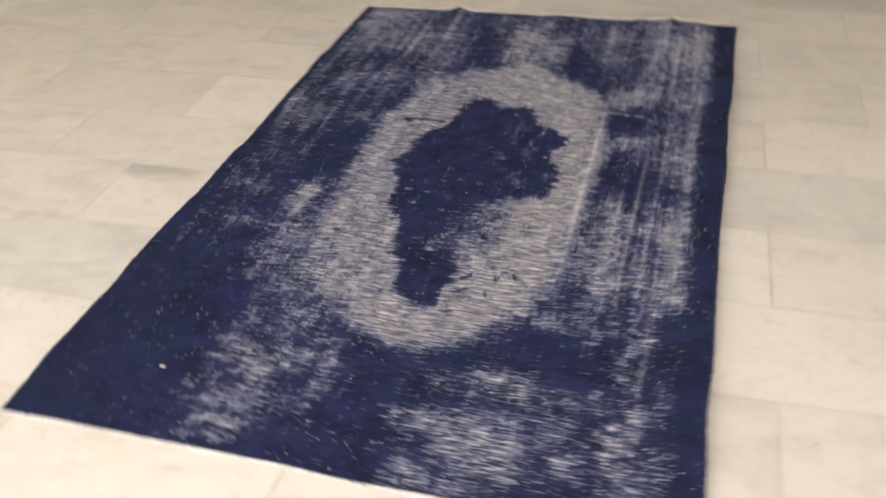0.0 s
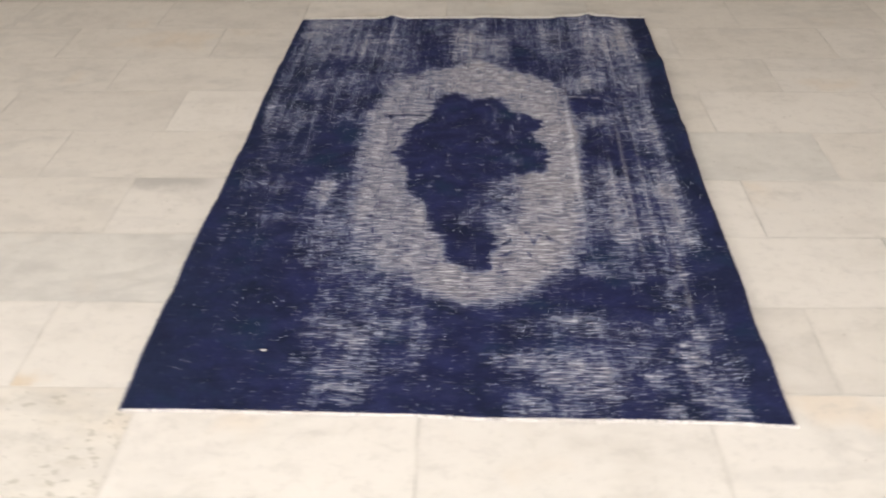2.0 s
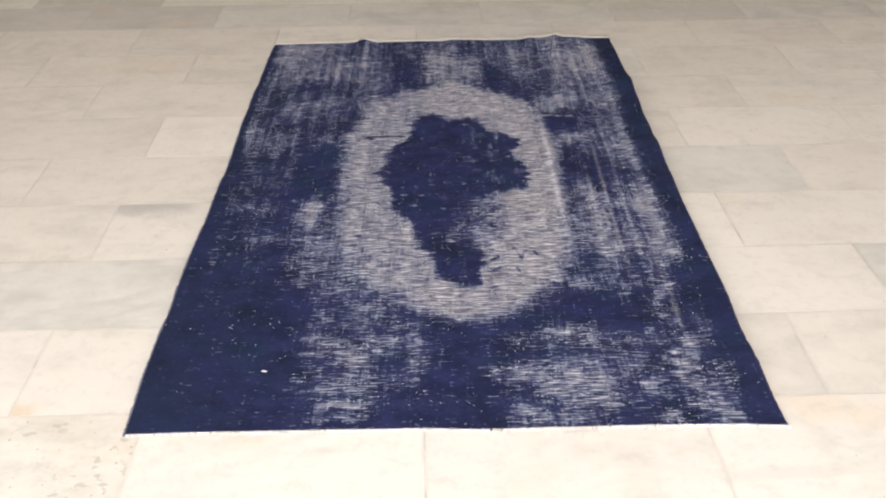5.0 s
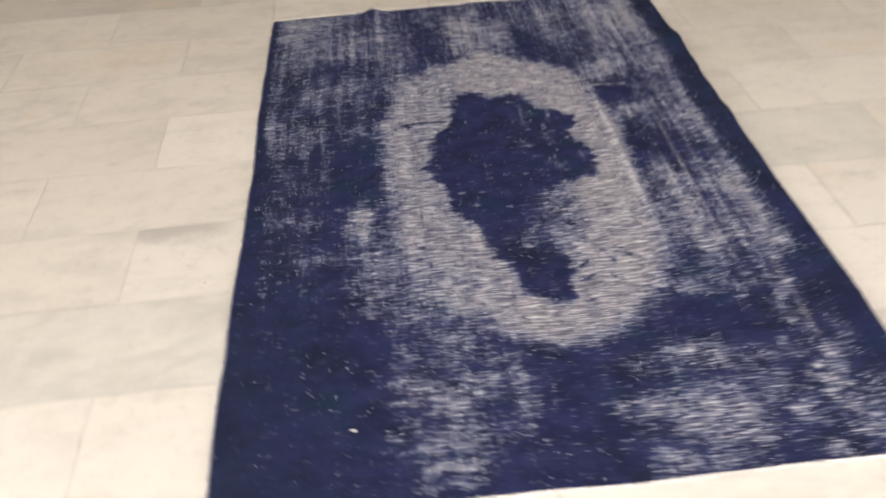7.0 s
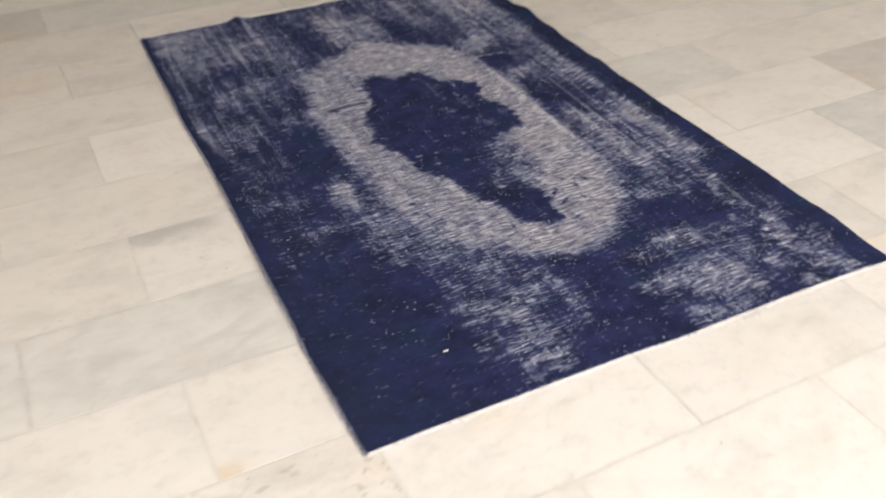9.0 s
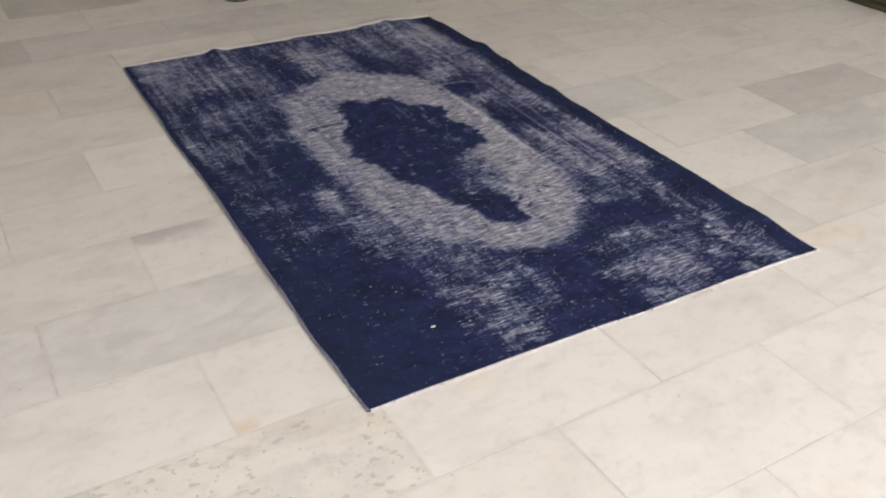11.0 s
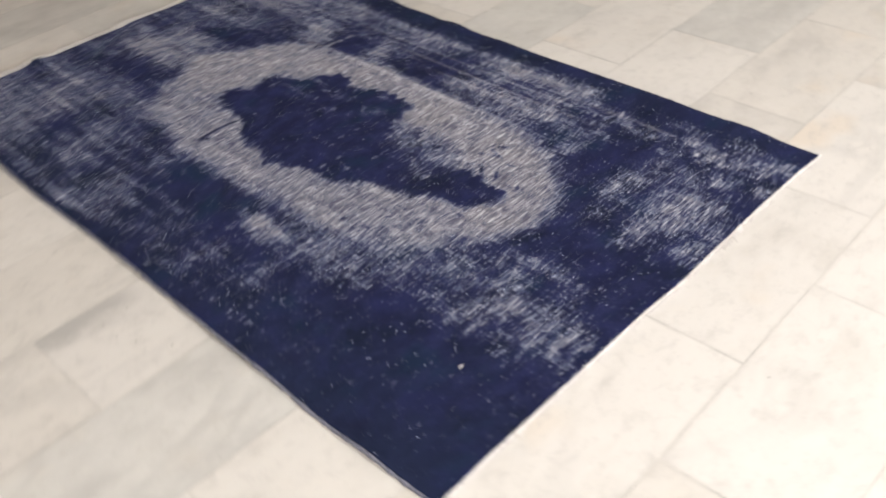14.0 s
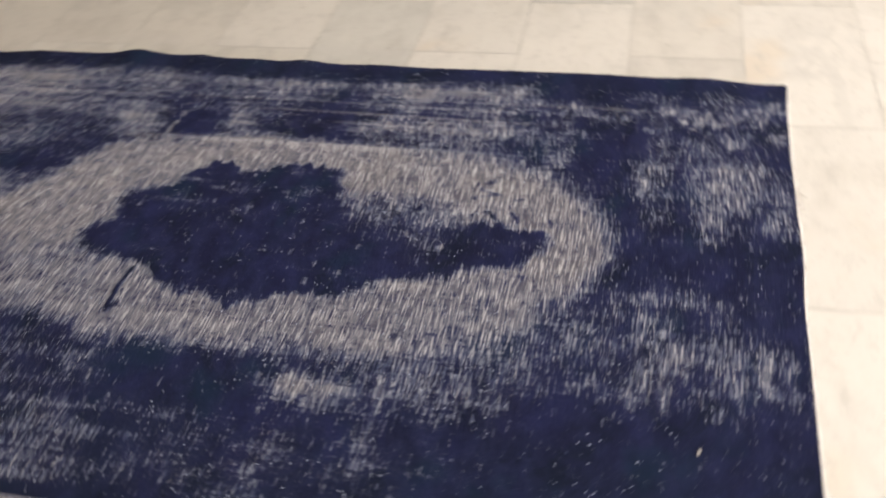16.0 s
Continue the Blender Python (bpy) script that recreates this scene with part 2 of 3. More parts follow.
    light = m.math("MULTIPLY", m.smooth(thread, 0.56, 0.67), m.smooth(m.math("ADD", wear, off(tuft, 1.2)), 0.30, 0.60))
    colour = m.mix(m.math("MULTIPLY", light, 0.75), colour, (0.60, 0.59, 0.63))
    fleck = m.math("MULTIPLY", m.smooth(knot, 0.60, 0.70), m.smooth(m.math("ADD", wear, off(patch, 0.6)), 0.02, 0.30))
    colour = m.mix(m.math("MULTIPLY", fleck, m.smooth(wear, 0.75, 0.5, 0.0, 0.5)), colour, (0.20, 0.215, 0.29))
    dots, tint = m.spots(m.scaled(uv, (190, 340, 1)), 1.0, 0.44)
    rare = m.node("ShaderNodeSeparateColor")
    m.link(tint, rare.inputs[0])
    chance = m.math("ADD", rare.outputs[0], m.math("ADD", off(murk, 0.30), m.math("MULTIPLY", m.smooth(wear, 0.02, 0.30), 0.030)))
    lint = m.math("MULTIPLY", dots, m.smooth(chance, 0.997, 1.006))
    colour = m.mix(m.math("MULTIPLY", lint, 0.95), colour, (0.68, 0.75, 0.92))
    height = m.math("ADD", m.math("MULTIPLY", tuft, 0.8), m.math("ADD", m.math("MULTIPLY", thread, 0.9), m.math("MULTIPLY", bare, -0.5)))
    m.bump(height, 0.55, 0.002)
    m.set(base_color=colour, roughness=0.95, ior=1.3, diffuse_roughness=0.6)
    m.bsdf.inputs["Specular IOR Level"].default_value = 0.15
    return m.mat


def cloth(name, base, other, scale=90):
    m = Nodes(name)
    at = m.node("ShaderNodeTexCoord").outputs["Object"]
    fine, wide = m.noise(m.scaled(at, (1, 3, 1)), scale, 3), m.noise(at, 7, 3)
    colour = m.mix(m.smooth(fine, 0.35, 0.65), base, other)
    colour = m.mix(m.math("MULTIPLY", m.smooth(wide, 0.4, 0.7), 0.4), colour, base)
    m.bump(fine, 0.5, 0.002)
    return m.set(base_color=colour, roughness=0.9)


def plaster(name, base):
    m = Nodes(name)
    at = m.node("ShaderNodeTexCoord").outputs["Object"]
    fine, wide = m.noise(at, 60, 4), m.noise(at, 1.3, 4)
    colour = m.mix(m.math("MULTIPLY", m.smooth(wide, 0.4, 0.7), 0.3), base, tuple(0.82 * c for c in base))
    m.bump(fine, 0.2, 0.002)
    return m.set(base_color=colour, roughness=0.85)


def joint_fill():
    """Dusty joints, here dark, there filled level with the marble's own colour."""
    m = Nodes("dusty_joint_fill")
    at = m.node("ShaderNodeTexCoord").outputs["Object"]
    return m.set(base_color=m.mix(m.smooth(m.noise(at, 5, 5, 0.65), 0.36, 0.56), (0.43, 0.41, 0.375), (0.63, 0.595, 0.545)), roughness=0.9)


def polished_wood():
    m = Nodes("polished_red_brown_wood")
    at = m.node("ShaderNodeTexCoord").outputs["Object"]
    grain = m.noise(m.scaled(at, (40, 40, 4)), 1.0, 4, 0.6, 0.6)
    colour = m.mix(m.smooth(grain, 0.35, 0.65), (0.060, 0.018, 0.010), (0.145, 0.044, 0.021))
    m.bump(grain, 0.1, 0.001)
    return m.set(base_color=colour, roughness=0.28, coat_weight=0.4)


def plain_metal():
    m = Nodes("dull_dark_metal")
    at = m.node("ShaderNodeTexCoord").outputs["Object"]
    wear = m.noise(at, 60, 3)
    return m.set(base_color=m.mix(m.smooth(wear, 0.4, 0.7), (0.10, 0.10, 0.10), (0.22, 0.21, 0.19)), metallic=0.9, roughness=0.4)


def asphalt():
    m = Nodes("street_paving")
    at = m.node("ShaderNodeTexCoord").outputs["Object"]
    return m.set(base_color=m.mix(m.smooth(m.noise(at, 30, 4), 0.35, 0.65), (0.16, 0.155, 0.15), (0.26, 0.25, 0.23)), roughness=0.9)


CREAM = marble("cream_marble", (0.680, 0.640, 0.585), (0.605, 0.568, 0.518), 0.05, 0.25)
WARM = marble("white_marble", (0.715, 0.677, 0.627), (0.650, 0.612, 0.560), 0.0, 0.2)
GREY = marble("grey_marble", (0.632, 0.610, 0.568), (0.548, 0.528, 0.492), 0.08, 0.3)
PITTED = marble("pitted_ochre_marble", (0.70, 0.660, 0.600), (0.635, 0.595, 0.530), 0.04, 0.2, 1.0)
STAINED = marble("rust_stained_marble", (0.700, 0.662, 0.610), (0.635, 0.598, 0.545), 0.02, 0.2, 0.0, 0.42)
SMUDGED = marble("smudged_white_marble", (0.715, 0.677, 0.627), (0.650, 0.612, 0.560), 0.0, 0.2, 0.0, 0.0, 0.75)
DUSKY = marble("dusky_grey_marble", (0.560, 0.528, 0.488), (0.490, 0.462, 0.425), 0.06, 0.3)
WOOL = rug_pile()
FRINGE = cloth("cotton_fringe", (0.54, 0.50, 0.46), (0.78, 0.75, 0.71), 400)
SELVEDGE_GREY = cloth("lilac_grey_overcast_wool", (0.065, 0.067, 0.105), (0.28, 0.275, 0.325), 160)
SELVEDGE_NAVY = cloth("navy_overcast_wool", (0.012, 0.014, 0.045), (0.022, 0.026, 0.075), 300)
OLIVE = cloth("dark_olive_wool", (0.035, 0.031, 0.014), (0.06, 0.052, 0.025), 160)
PLASTER = plaster("off_white_plaster", (0.64, 0.60, 0.535))
# dark brown chosen so the unseen back wall bounces little light
DIMMING_WALL = plaster("bounce_cutting_brown", (0.34, 0.29, 0.24))
CEILING = plaster("white_ceiling_paint", (0.70, 0.68, 0.64))
WOOD = polished_wood()
METAL = plain_metal()
GROUT = joint_fill()
STREET = asphalt()


# ---- mesh helpers ----
def part(name, mesh, material, parent, label=""):
    """Links a bmesh or mesh as one mesh object under a thing."""
    if isinstance(mesh, bmesh.types.BMesh):
        data = bpy.data.meshes.new(name)
        mesh.to_mesh(data)
        mesh.free()
    else:
        data = mesh
    data.materials.append(material)
    ob = new(name, data)
    ob.parent = parent
    return tagged(ob, label)


def box(bm, x0, y0, z0, x1, y1, z1, bevel=0.0):
    made = bmesh.ops.create_cube(bm, size=1)["verts"]
    bmesh.ops.scale(bm, vec=(x1 - x0, y1 - y0, z1 - z0), verts=made)
    bmesh.ops.translate(bm, vec=((x0 + x1) / 2, (y0 + y1) / 2, (z0 + z1) / 2), verts=made)
    if bevel:
        edges = list({e for v in made for e in v.link_edges})
        bmesh.ops.bevel(bm, geom=edges, offset=bevel, segments=2, affect="EDGES", profile=0.5)
    return bm


def turned(profile, turns=40):
    """A lathe-turned mesh from (radius, height) pairs."""
    bm = bmesh.new()
    rings = [[bm.verts.new((r * math.cos(a), r * math.sin(a), z)) for a in (2 * math.pi * k / turns for k in range(turns))] for r, z in profile]
    for low, high in zip(rings, rings[1:]):
        for k in range(turns):
            f = bm.faces.new((low[k], low[(k + 1) % turns], high[(k + 1) % turns], high[k]))
            f.smooth = True
    bm.faces.new(rings[0][::-1])
    bm.faces.new(rings[-1])
    return bm


def structure(name, bm, material, label):
    ob = part(name, bm, material, None)
    return tagged(ob, label, name.split("_")[0], kind="structure")


def lattice(x, y, seed):
    """Smooth value noise in 0..1 at arrays of x and y."""
    table = np.random.RandomState(seed).rand(64, 64)
    xi, yi = np.floor(x).astype(int), np.floor(y).astype(int)
    fx, fy = x - xi, y - yi
    fx, fy = fx * fx * (3 - 2 * fx), fy * fy * (3 - 2 * fy)
    a, b = table[yi % 64, xi % 64], table[yi % 64, (xi + 1) % 64]
    c, d = table[(yi + 1) % 64, xi % 64], table[(yi + 1) % 64, (xi + 1) % 64]
    return (a * (1 - fx) + b * fx) * (1 - fy) + (c * (1 - fx) + d * fx) * fy


def inside(u, v, outline):
    """Signed distance to a closed outline in rug metres, positive inside."""
    px, py = u * RUG_W, v * RUG_L
    near = np.full(u.shape, 9.0)
    count = np.zeros(u.shape, bool)
    ring = [(a * RUG_W, b * RUG_L) for a, b in outline]
    for (x0, y0), (x1, y1) in zip(ring, ring[1:] + ring[:1]):
        dx, dy = x1 - x0, y1 - y0
        t = np.clip(((px - x0) * dx + (py - y0) * dy) / (dx * dx + dy * dy), 0, 1)
        near = np.minimum(near, np.hypot(px - x0 - t * dx, py - y0 - t * dy))
        count ^= ((y0 > py) != (y1 > py)) & (px < (x1 - x0) * (py - y0) / (y1 - y0 + 1e-12) + x0)
    return np.where(count, near, -near)


def step(x, low, high):
    t = np.clip((x - low) / (high - low), 0, 1)
    return t * t * (3 - 2 * t)


# ---- the room ----
def wall(name, x0, y0, x1, y1, material=PLASTER, label="plain off-white plastered wall of the showroom"):
    return structure(name, box(bmesh.new(), x0, y0, 0.0, x1, y1, ROOM_H), material, label)


T = 0.22
# added out of view, dark to hold bounce light off the far floor
wall("wall_north", ROOM_X0 - T, ROOM_Y1, ROOM_X1 + T, ROOM_Y1 + T, DIMMING_WALL, "unseen back wall added in dark brown to dim the far floor")
wall("wall_west", ROOM_X0 - T, ROOM_Y0, ROOM_X0, ROOM_Y1)
wall("wall_east", ROOM_X1, ROOM_Y0, ROOM_X1 + T, ROOM_Y1)
south = bmesh.new()
box(south, ROOM_X0 - T, ROOM_Y0 - T, 0, DOOR_X0, ROOM_Y0, ROOM_H)
box(south, DOOR_X1, ROOM_Y0 - T, 0, ROOM_X1 + T, ROOM_Y0, ROOM_H)
box(south, DOOR_X0, ROOM_Y0 - T, DOOR_H, DOOR_X1, ROOM_Y0, ROOM_H)
structure("wall_south", south, PLASTER, "plastered front wall with a wide open doorway to daylight")
structure("ceiling", box(bmesh.new(), ROOM_X0 - T, ROOM_Y0 - T, ROOM_H, ROOM_X1 + T, ROOM_Y1 + T, ROOM_H + 0.15), CEILING, "plain white painted ceiling of the showroom")
street = bmesh.new()
box(street, -400, -400, -0.30, 400, 400, -0.14)
structure("ground", street, STREET, "grey paved ground outside the open doorway")


# ---- the things ----
RUG_W, RUG_L, RUG_Z = 1.400, 2.285, 0.007
CORNERS = [Vector((-0.713, 0.012)), Vector((0.681, -0.014)), Vector((0.743, 2.294)), Vector((-0.671, 2.280))]
# the medallion's ring and the dark field inside it, as shares of the rug's width and length
RING = [(0.436, 0.783), (0.473, 0.803), (0.52, 0.815), (0.565, 0.795), (0.624, 0.77), (0.667, 0.746), (0.712, 0.723), (0.731, 0.696), (0.737, 0.645), (0.754, 0.606), (0.768, 0.568), (0.759, 0.508), (0.764, 0.484), (0.753, 0.415), (0.744, 0.345), (0.751, 0.313), (0.741, 0.288), (0.723, 0.259), (0.697, 0.226), (0.657, 0.203), (0.629, 0.185), (0.591, 0.168), (0.561, 0.161), (0.531, 0.159), (0.501, 0.159), (0.472, 0.167), (0.441, 0.178), (0.411, 0.191), (0.389, 0.205), (0.347, 0.215), (0.335, 0.233), (0.31, 0.25), (0.288, 0.268), (0.274, 0.292), (0.27, 0.329), (0.264, 0.356), (0.268, 0.397), (0.266, 0.426), (0.266, 0.456), (0.255, 0.504), (0.258, 0.538), (0.251, 0.61), (0.271, 0.638), (0.287, 0.668), (0.285, 0.71), (0.304, 0.735), (0.355, 0.755), (0.398, 0.777)]
HEART = [(0.431, 0.674), (0.459, 0.684), (0.502, 0.658), (0.558, 0.666), (0.583, 0.659), (0.598, 0.624), (0.638, 0.609), (0.677, 0.589), (0.667, 0.566), (0.645, 0.554), (0.65, 0.536), (0.673, 0.51), (0.679, 0.486), (0.671, 0.454), (0.626, 0.44), (0.582, 0.426), (0.551, 0.419), (0.545, 0.377), (0.552, 0.336), (0.555, 0.298), (0.559, 0.268), (0.56, 0.24), (0.55, 0.229), (0.524, 0.222), (0.509, 0.228), (0.483, 0.241), (0.469, 0.264), (0.456, 0.288), (0.444, 0.319), (0.436, 0.345), (0.416, 0.366), (0.392, 0.394), (0.385, 0.423), (0.374, 0.454), (0.348, 0.485), (0.342, 0.502), (0.369, 0.521), (0.357, 0.549), (0.379, 0.579), (0.412, 0.602), (0.422, 0.64)]
# worn patches: middle, half width, half length, how bare
WORN_FAR = [(0.102, 0.955, 0.074, 0.041, 0.55), (0.075, 0.892, 0.032, 0.077, 0.5), (0.118, 0.714, 0.026, 0.038, 0.65), (0.18, 0.874, 0.095, 0.051, 0.4), (0.265, 0.886, 0.024, 0.077, 0.5), (0.221, 0.743, 0.088, 0.026, 0.35), (0.245, 0.788, 0.06, 0.058, 0.25), (0.479, 0.898, 0.048, 0.065, 0.6), (0.551, 0.873, 0.04, 0.038, 0.45), (0.719, 0.882, 0.035, 0.076, 0.5), (0.843, 0.905, 0.04, 0.091, 0.55), (0.907, 0.864, 0.055, 0.075, 0.55), (0.914, 0.734, 0.052, 0.054, 0.6), (0.791, 0.715, 0.051, 0.025, 0.6), (0.892, 0.621, 0.049, 0.038, 0.4), (0.771, 0.958, 0.05, 0.033, 0.3), (0.917, 0.939, 0.058, 0.027, 0.5)]
WORN_WEST = [(0.121, 0.596, 0.024, 0.033, 0.45), (0.203, 0.589, 0.027, 0.018, 0.45), (0.066, 0.608, 0.041, 0.056, 0.22), (0.09, 0.408, 0.047, 0.017, 0.22), (0.145, 0.325, 0.045, 0.013, 0.32), (0.207, 0.386, 0.026, 0.042, 0.75), (0.229, 0.324, 0.033, 0.032, 0.55), (0.224, 0.263, 0.03, 0.035, 0.4), (0.292, 0.233, 0.042, 0.028, 0.45), (0.36, 0.178, 0.05, 0.021, 0.35), (0.069, 0.212, 0.018, 0.01, 0.3)]
WORN_EAST = [(0.81, 0.595, 0.027, 0.015, 0.6), (0.801, 0.436, 0.017, 0.015, 0.5), (0.814, 0.393, 0.014, 0.049, 0.7), (0.811, 0.313, 0.016, 0.05, 0.6), (0.865, 0.405, 0.06, 0.014, 0.5), (0.923, 0.397, 0.042, 0.026, 0.6), (0.912, 0.521, 0.052, 0.022, 0.38), (0.913, 0.441, 0.049, 0.012, 0.35), (0.77, 0.353, 0.021, 0.054, 0.38), (0.882, 0.323, 0.032, 0.026, 0.5), (0.925, 0.297, 0.031, 0.027, 0.38), (0.894, 0.273, 0.015, 0.024, 0.5), (0.888, 0.206, 0.013, 0.037, 0.55), (0.813, 0.217, 0.023, 0.02, 0.4), (0.732, 0.23, 0.042, 0.014, 0.6), (0.889, 0.154, 0.013, 0.02, 0.5), (0.862, 0.35, 0.046, 0.027, 0.3)]
WORN_NEAR_WEST = [(0.283, 0.123, 0.029, 0.021, 0.6), (0.333, 0.106, 0.030, 0.020, 0.60), (0.393, 0.119, 0.024, 0.017, 0.6), (0.431, 0.114, 0.019, 0.032, 0.62), (0.315, 0.062, 0.054, 0.018, 0.5), (0.328, 0.035, 0.046, 0.008, 0.7), (0.262, 0.08, 0.016, 0.012, 0.38), (0.352, 0.155, 0.059, 0.012, 0.38), (0.421, 0.147, 0.029, 0.013, 0.5), (0.424, 0.069, 0.026, 0.011, 0.5), (0.326, 0.018, 0.043, 0.004, 0.55), (0.271, 0.169, 0.013, 0.014, 0.5)]
WORN_NEAR_EAST = [(0.739, 0.127, 0.035, 0.019, 0.6), (0.653, 0.129, 0.038, 0.017, 0.42), (0.626, 0.079, 0.035, 0.014, 0.7), (0.716, 0.07, 0.044, 0.028, 0.85), (0.664, 0.057, 0.027, 0.015, 0.7), (0.709, 0.036, 0.04, 0.011, 0.8), (0.609, 0.018, 0.025, 0.017, 0.5), (0.669, 0.013, 0.052, 0.009, 0.5), (0.796, 0.09, 0.038, 0.019, 0.45), (0.822, 0.055, 0.02, 0.015, 0.55), (0.895, 0.115, 0.021, 0.02, 0.6), (0.882, 0.079, 0.02, 0.016, 0.7), (0.895, 0.054, 0.018, 0.012, 0.6), (0.947, 0.07, 0.026, 0.019, 0.4), (0.908, 0.022, 0.033, 0.017, 0.5), (0.825, 0.011, 0.019, 0.009, 0.5), (0.95, 0.142, 0.027, 0.012, 0.35), (0.817, 0.126, 0.039, 0.011, 0.4), (0.561, 0.076, 0.016, 0.01, 0.45)]
WORN_MORE = [(0.513, 0.871, 0.08, 0.052, 0.62), (0.884, 0.78, 0.076, 0.073, 0.5), (0.971, 0.85, 0.04, 0.078, 0.45), (0.905, 0.602, 0.04, 0.058, 0.42), (0.106, 0.488, 0.044, 0.037, 0.28), (0.955, 0.341, 0.04, 0.033, 0.45), (0.706, 0.14, 0.039, 0.011, 0.55), (0.394, 0.126, 0.059, 0.015, 0.5), (0.632, 0.131, 0.038, 0.014, 0.42), (0.422, 0.154, 0.03, 0.008, 0.4), (0.9, 0.123, 0.033, 0.018, 0.38), (0.902, 0.046, 0.045, 0.016, 0.35), (0.834, 0.92, 0.081, 0.044, 0.4), (0.711, 0.859, 0.047, 0.052, 0.35), (0.165, 0.735, 0.059, 0.045, 0.3)]

# where the dyed pile is still whole
FULL_PILE = [
    (0.09, 0.10, 0.15, 0.15), (0.52, 0.06, 0.045, 0.08), (0.55, 0.135, 0.10, 0.03), (0.16, 0.47, 0.08, 0.05), (0.20, 0.53, 0.05, 0.05),
    (0.41, 0.86, 0.045, 0.07), (0.65, 0.82, 0.045, 0.05), (0.985, 0.5, 0.035, 0.7), (0.79, 0.65, 0.04, 0.03), (0.84, 0.48, 0.03, 0.05),
    (0.785, 0.52, 0.02, 0.05), (0.19, 0.78, 0.05, 0.03), (0.80, 0.185, 0.06, 0.03), (0.945, 0.22, 0.03, 0.05), (0.40, 0.02, 0.03, 0.03),
]


def rug_wear(u, v):
    """How bare the rug is, 0 (full pile) to 1 (grey foundation)."""
    x, y = u * RUG_W, v * RUG_L
    wu = u + 0.014 * (lattice(x * 14, y * 14, 3) - 0.5) + 0.030 * (lattice(x * 4, y * 55, 4) - 0.5) + 0.016 * (lattice(x * 12, y * 190, 14) - 0.5)
    wv = v + 0.010 * (lattice(x * 14, y * 14, 5) - 0.5) + 0.026 * (lattice(x * 38, y * 3, 6) - 0.5) + 0.014 * (lattice(x * 95, y * 6, 17) - 0.5)
    wv = v + (wv - v) * (0.35 + 0.65 * step(v, 0.14, 0.28))
    ru, rv = u + 0.60 * (wu - u), v + 0.40 * (wv - v)
    worn = np.zeros(u.shape)
    for cu, cv, hu, hv, bare in [(*p[:4], (0.84 if p[0] < 0.35 else 1.0) * p[4]) for p in WORN_FAR] + WORN_WEST + WORN_MORE + [(*p[:4], 0.95 * p[4]) for p in WORN_EAST] + [(*p[:4], (1.06 if p[0] > 0.78 else 0.82) * p[4]) for p in WORN_NEAR_WEST + WORN_NEAR_EAST]:
        far = np.maximum(np.abs(wu - cu) / hu, np.abs(wv - cv) / hv) * 0.75 + np.hypot((wu - cu) / hu, (wv - cv) / hv) * 0.25
        worn = np.maximum(worn, 0.86 * bare * step(far, 1.75, 0.35))
    ring_far = inside(ru, rv, RING)
    bands = 0.38 * lattice(x * 24, y * 1.8, 18) + 0.34 * lattice(x * 52, y * 2.6, 7) + 0.28 * lattice(x * 110, y * 5, 8)
    bands = 0.5 + (bands - 0.5) * (0.55 + 0.45 * step(v, 0.14, 0.28))
    rows = 0.5 * lattice(x * 4, y * 40, 9) + 0.5 * lattice(x * 8, y * 90, 10)
    full = np.zeros(u.shape)
    for cu, cv, hu, hv in FULL_PILE:
        full = np.maximum(full, step(np.maximum(np.abs(wu - cu) / hu, np.abs(wv - cv) / hv), 1.6, 0.4))
    spread = (1 - 0.45 * step(u, 0.26, 0.18) * step(v, 0.62, 0.50)) * 0.27 * (1 - 0.7 * full) * (0.55 + 0.45 * step(v, 0.14, 0.28))
    spread = spread * (1 + 0.35 * step(u, 0.70, 0.78) * step(v, 0.12, 0.22) * step(v, 0.68, 0.58))
    worn *= 1 - 0.2 * full
    worn = 1 - (1 - worn) * (1 - spread * (0.45 + 0.9 * bands))
    worn = worn * (0.36 + 0.78 * bands + 0.60 * rows)
    worn += 0.10 * (lattice(x * 9, y * 9, 11) - 0.45) + 0.08 * (bands - 0.5)
    worn *= step(u * RUG_W, 0.015 - 0.012 * step(v, 0.5, 0.65), 0.060 - 0.030 * step(v, 0.5, 0.65)) * step((1 - u) * RUG_W, 0.030, 0.080)
    worn *= 1 - 0.7 * step(u, 0.22, 0.16) * step(v, 0.26, 0.18)
    # places where more of the dyed pile is left
    for cu, cv, hu, hv, much in ((0.28, 0.30, 0.14, 0.14, 0.20), (0.87, 0.70, 0.10, 0.12, 0.24), (0.83, 0.50, 0.08, 0.09, 0.12), (0.80, 0.13, 0.16, 0.10, 0.14), (0.20, 0.60, 0.12, 0.12, 0.18)):
        worn *= 1 - much * step(np.hypot((u - cu) / hu, (v - cv) / hv), 1.3, 0.3)
    soft = 0.6 + 1.4 * lattice(x * 5, y * 5, 15) + 0.8 * step(v, 0.36, 0.26)
    ring = step(ring_far, -0.020 * soft, 0.024 * soft)
    loose = 0.5 + 1.3 * lattice(x * 7, y * 7, 19) * np.maximum(step(v, 0.62, 0.40), step(v, 0.60, 0.66))
    heart = step(inside(ru, rv, HEART), -0.024 * loose, 0.014 * loose)
    inner = 0.90 - 0.12 * lattice(x * 20, y * 20, 12)
    field = 0.02 + 0.17 * step(lattice(x * 45, y * 8, 16), 0.55, 1.0) + 0.18 * step(np.hypot((ru - 0.500) / 0.05, (rv - 0.335) / 0.03), 1.3, 0.2)
    # a faint veil over one side of the heart, and small tufts of bared wool
    field += 0.26 * step(lattice(x * 38, y * 30, 17), 0.50, 0.85) * step(u, 0.46, 0.58) * step(v, 0.42, 0.48)
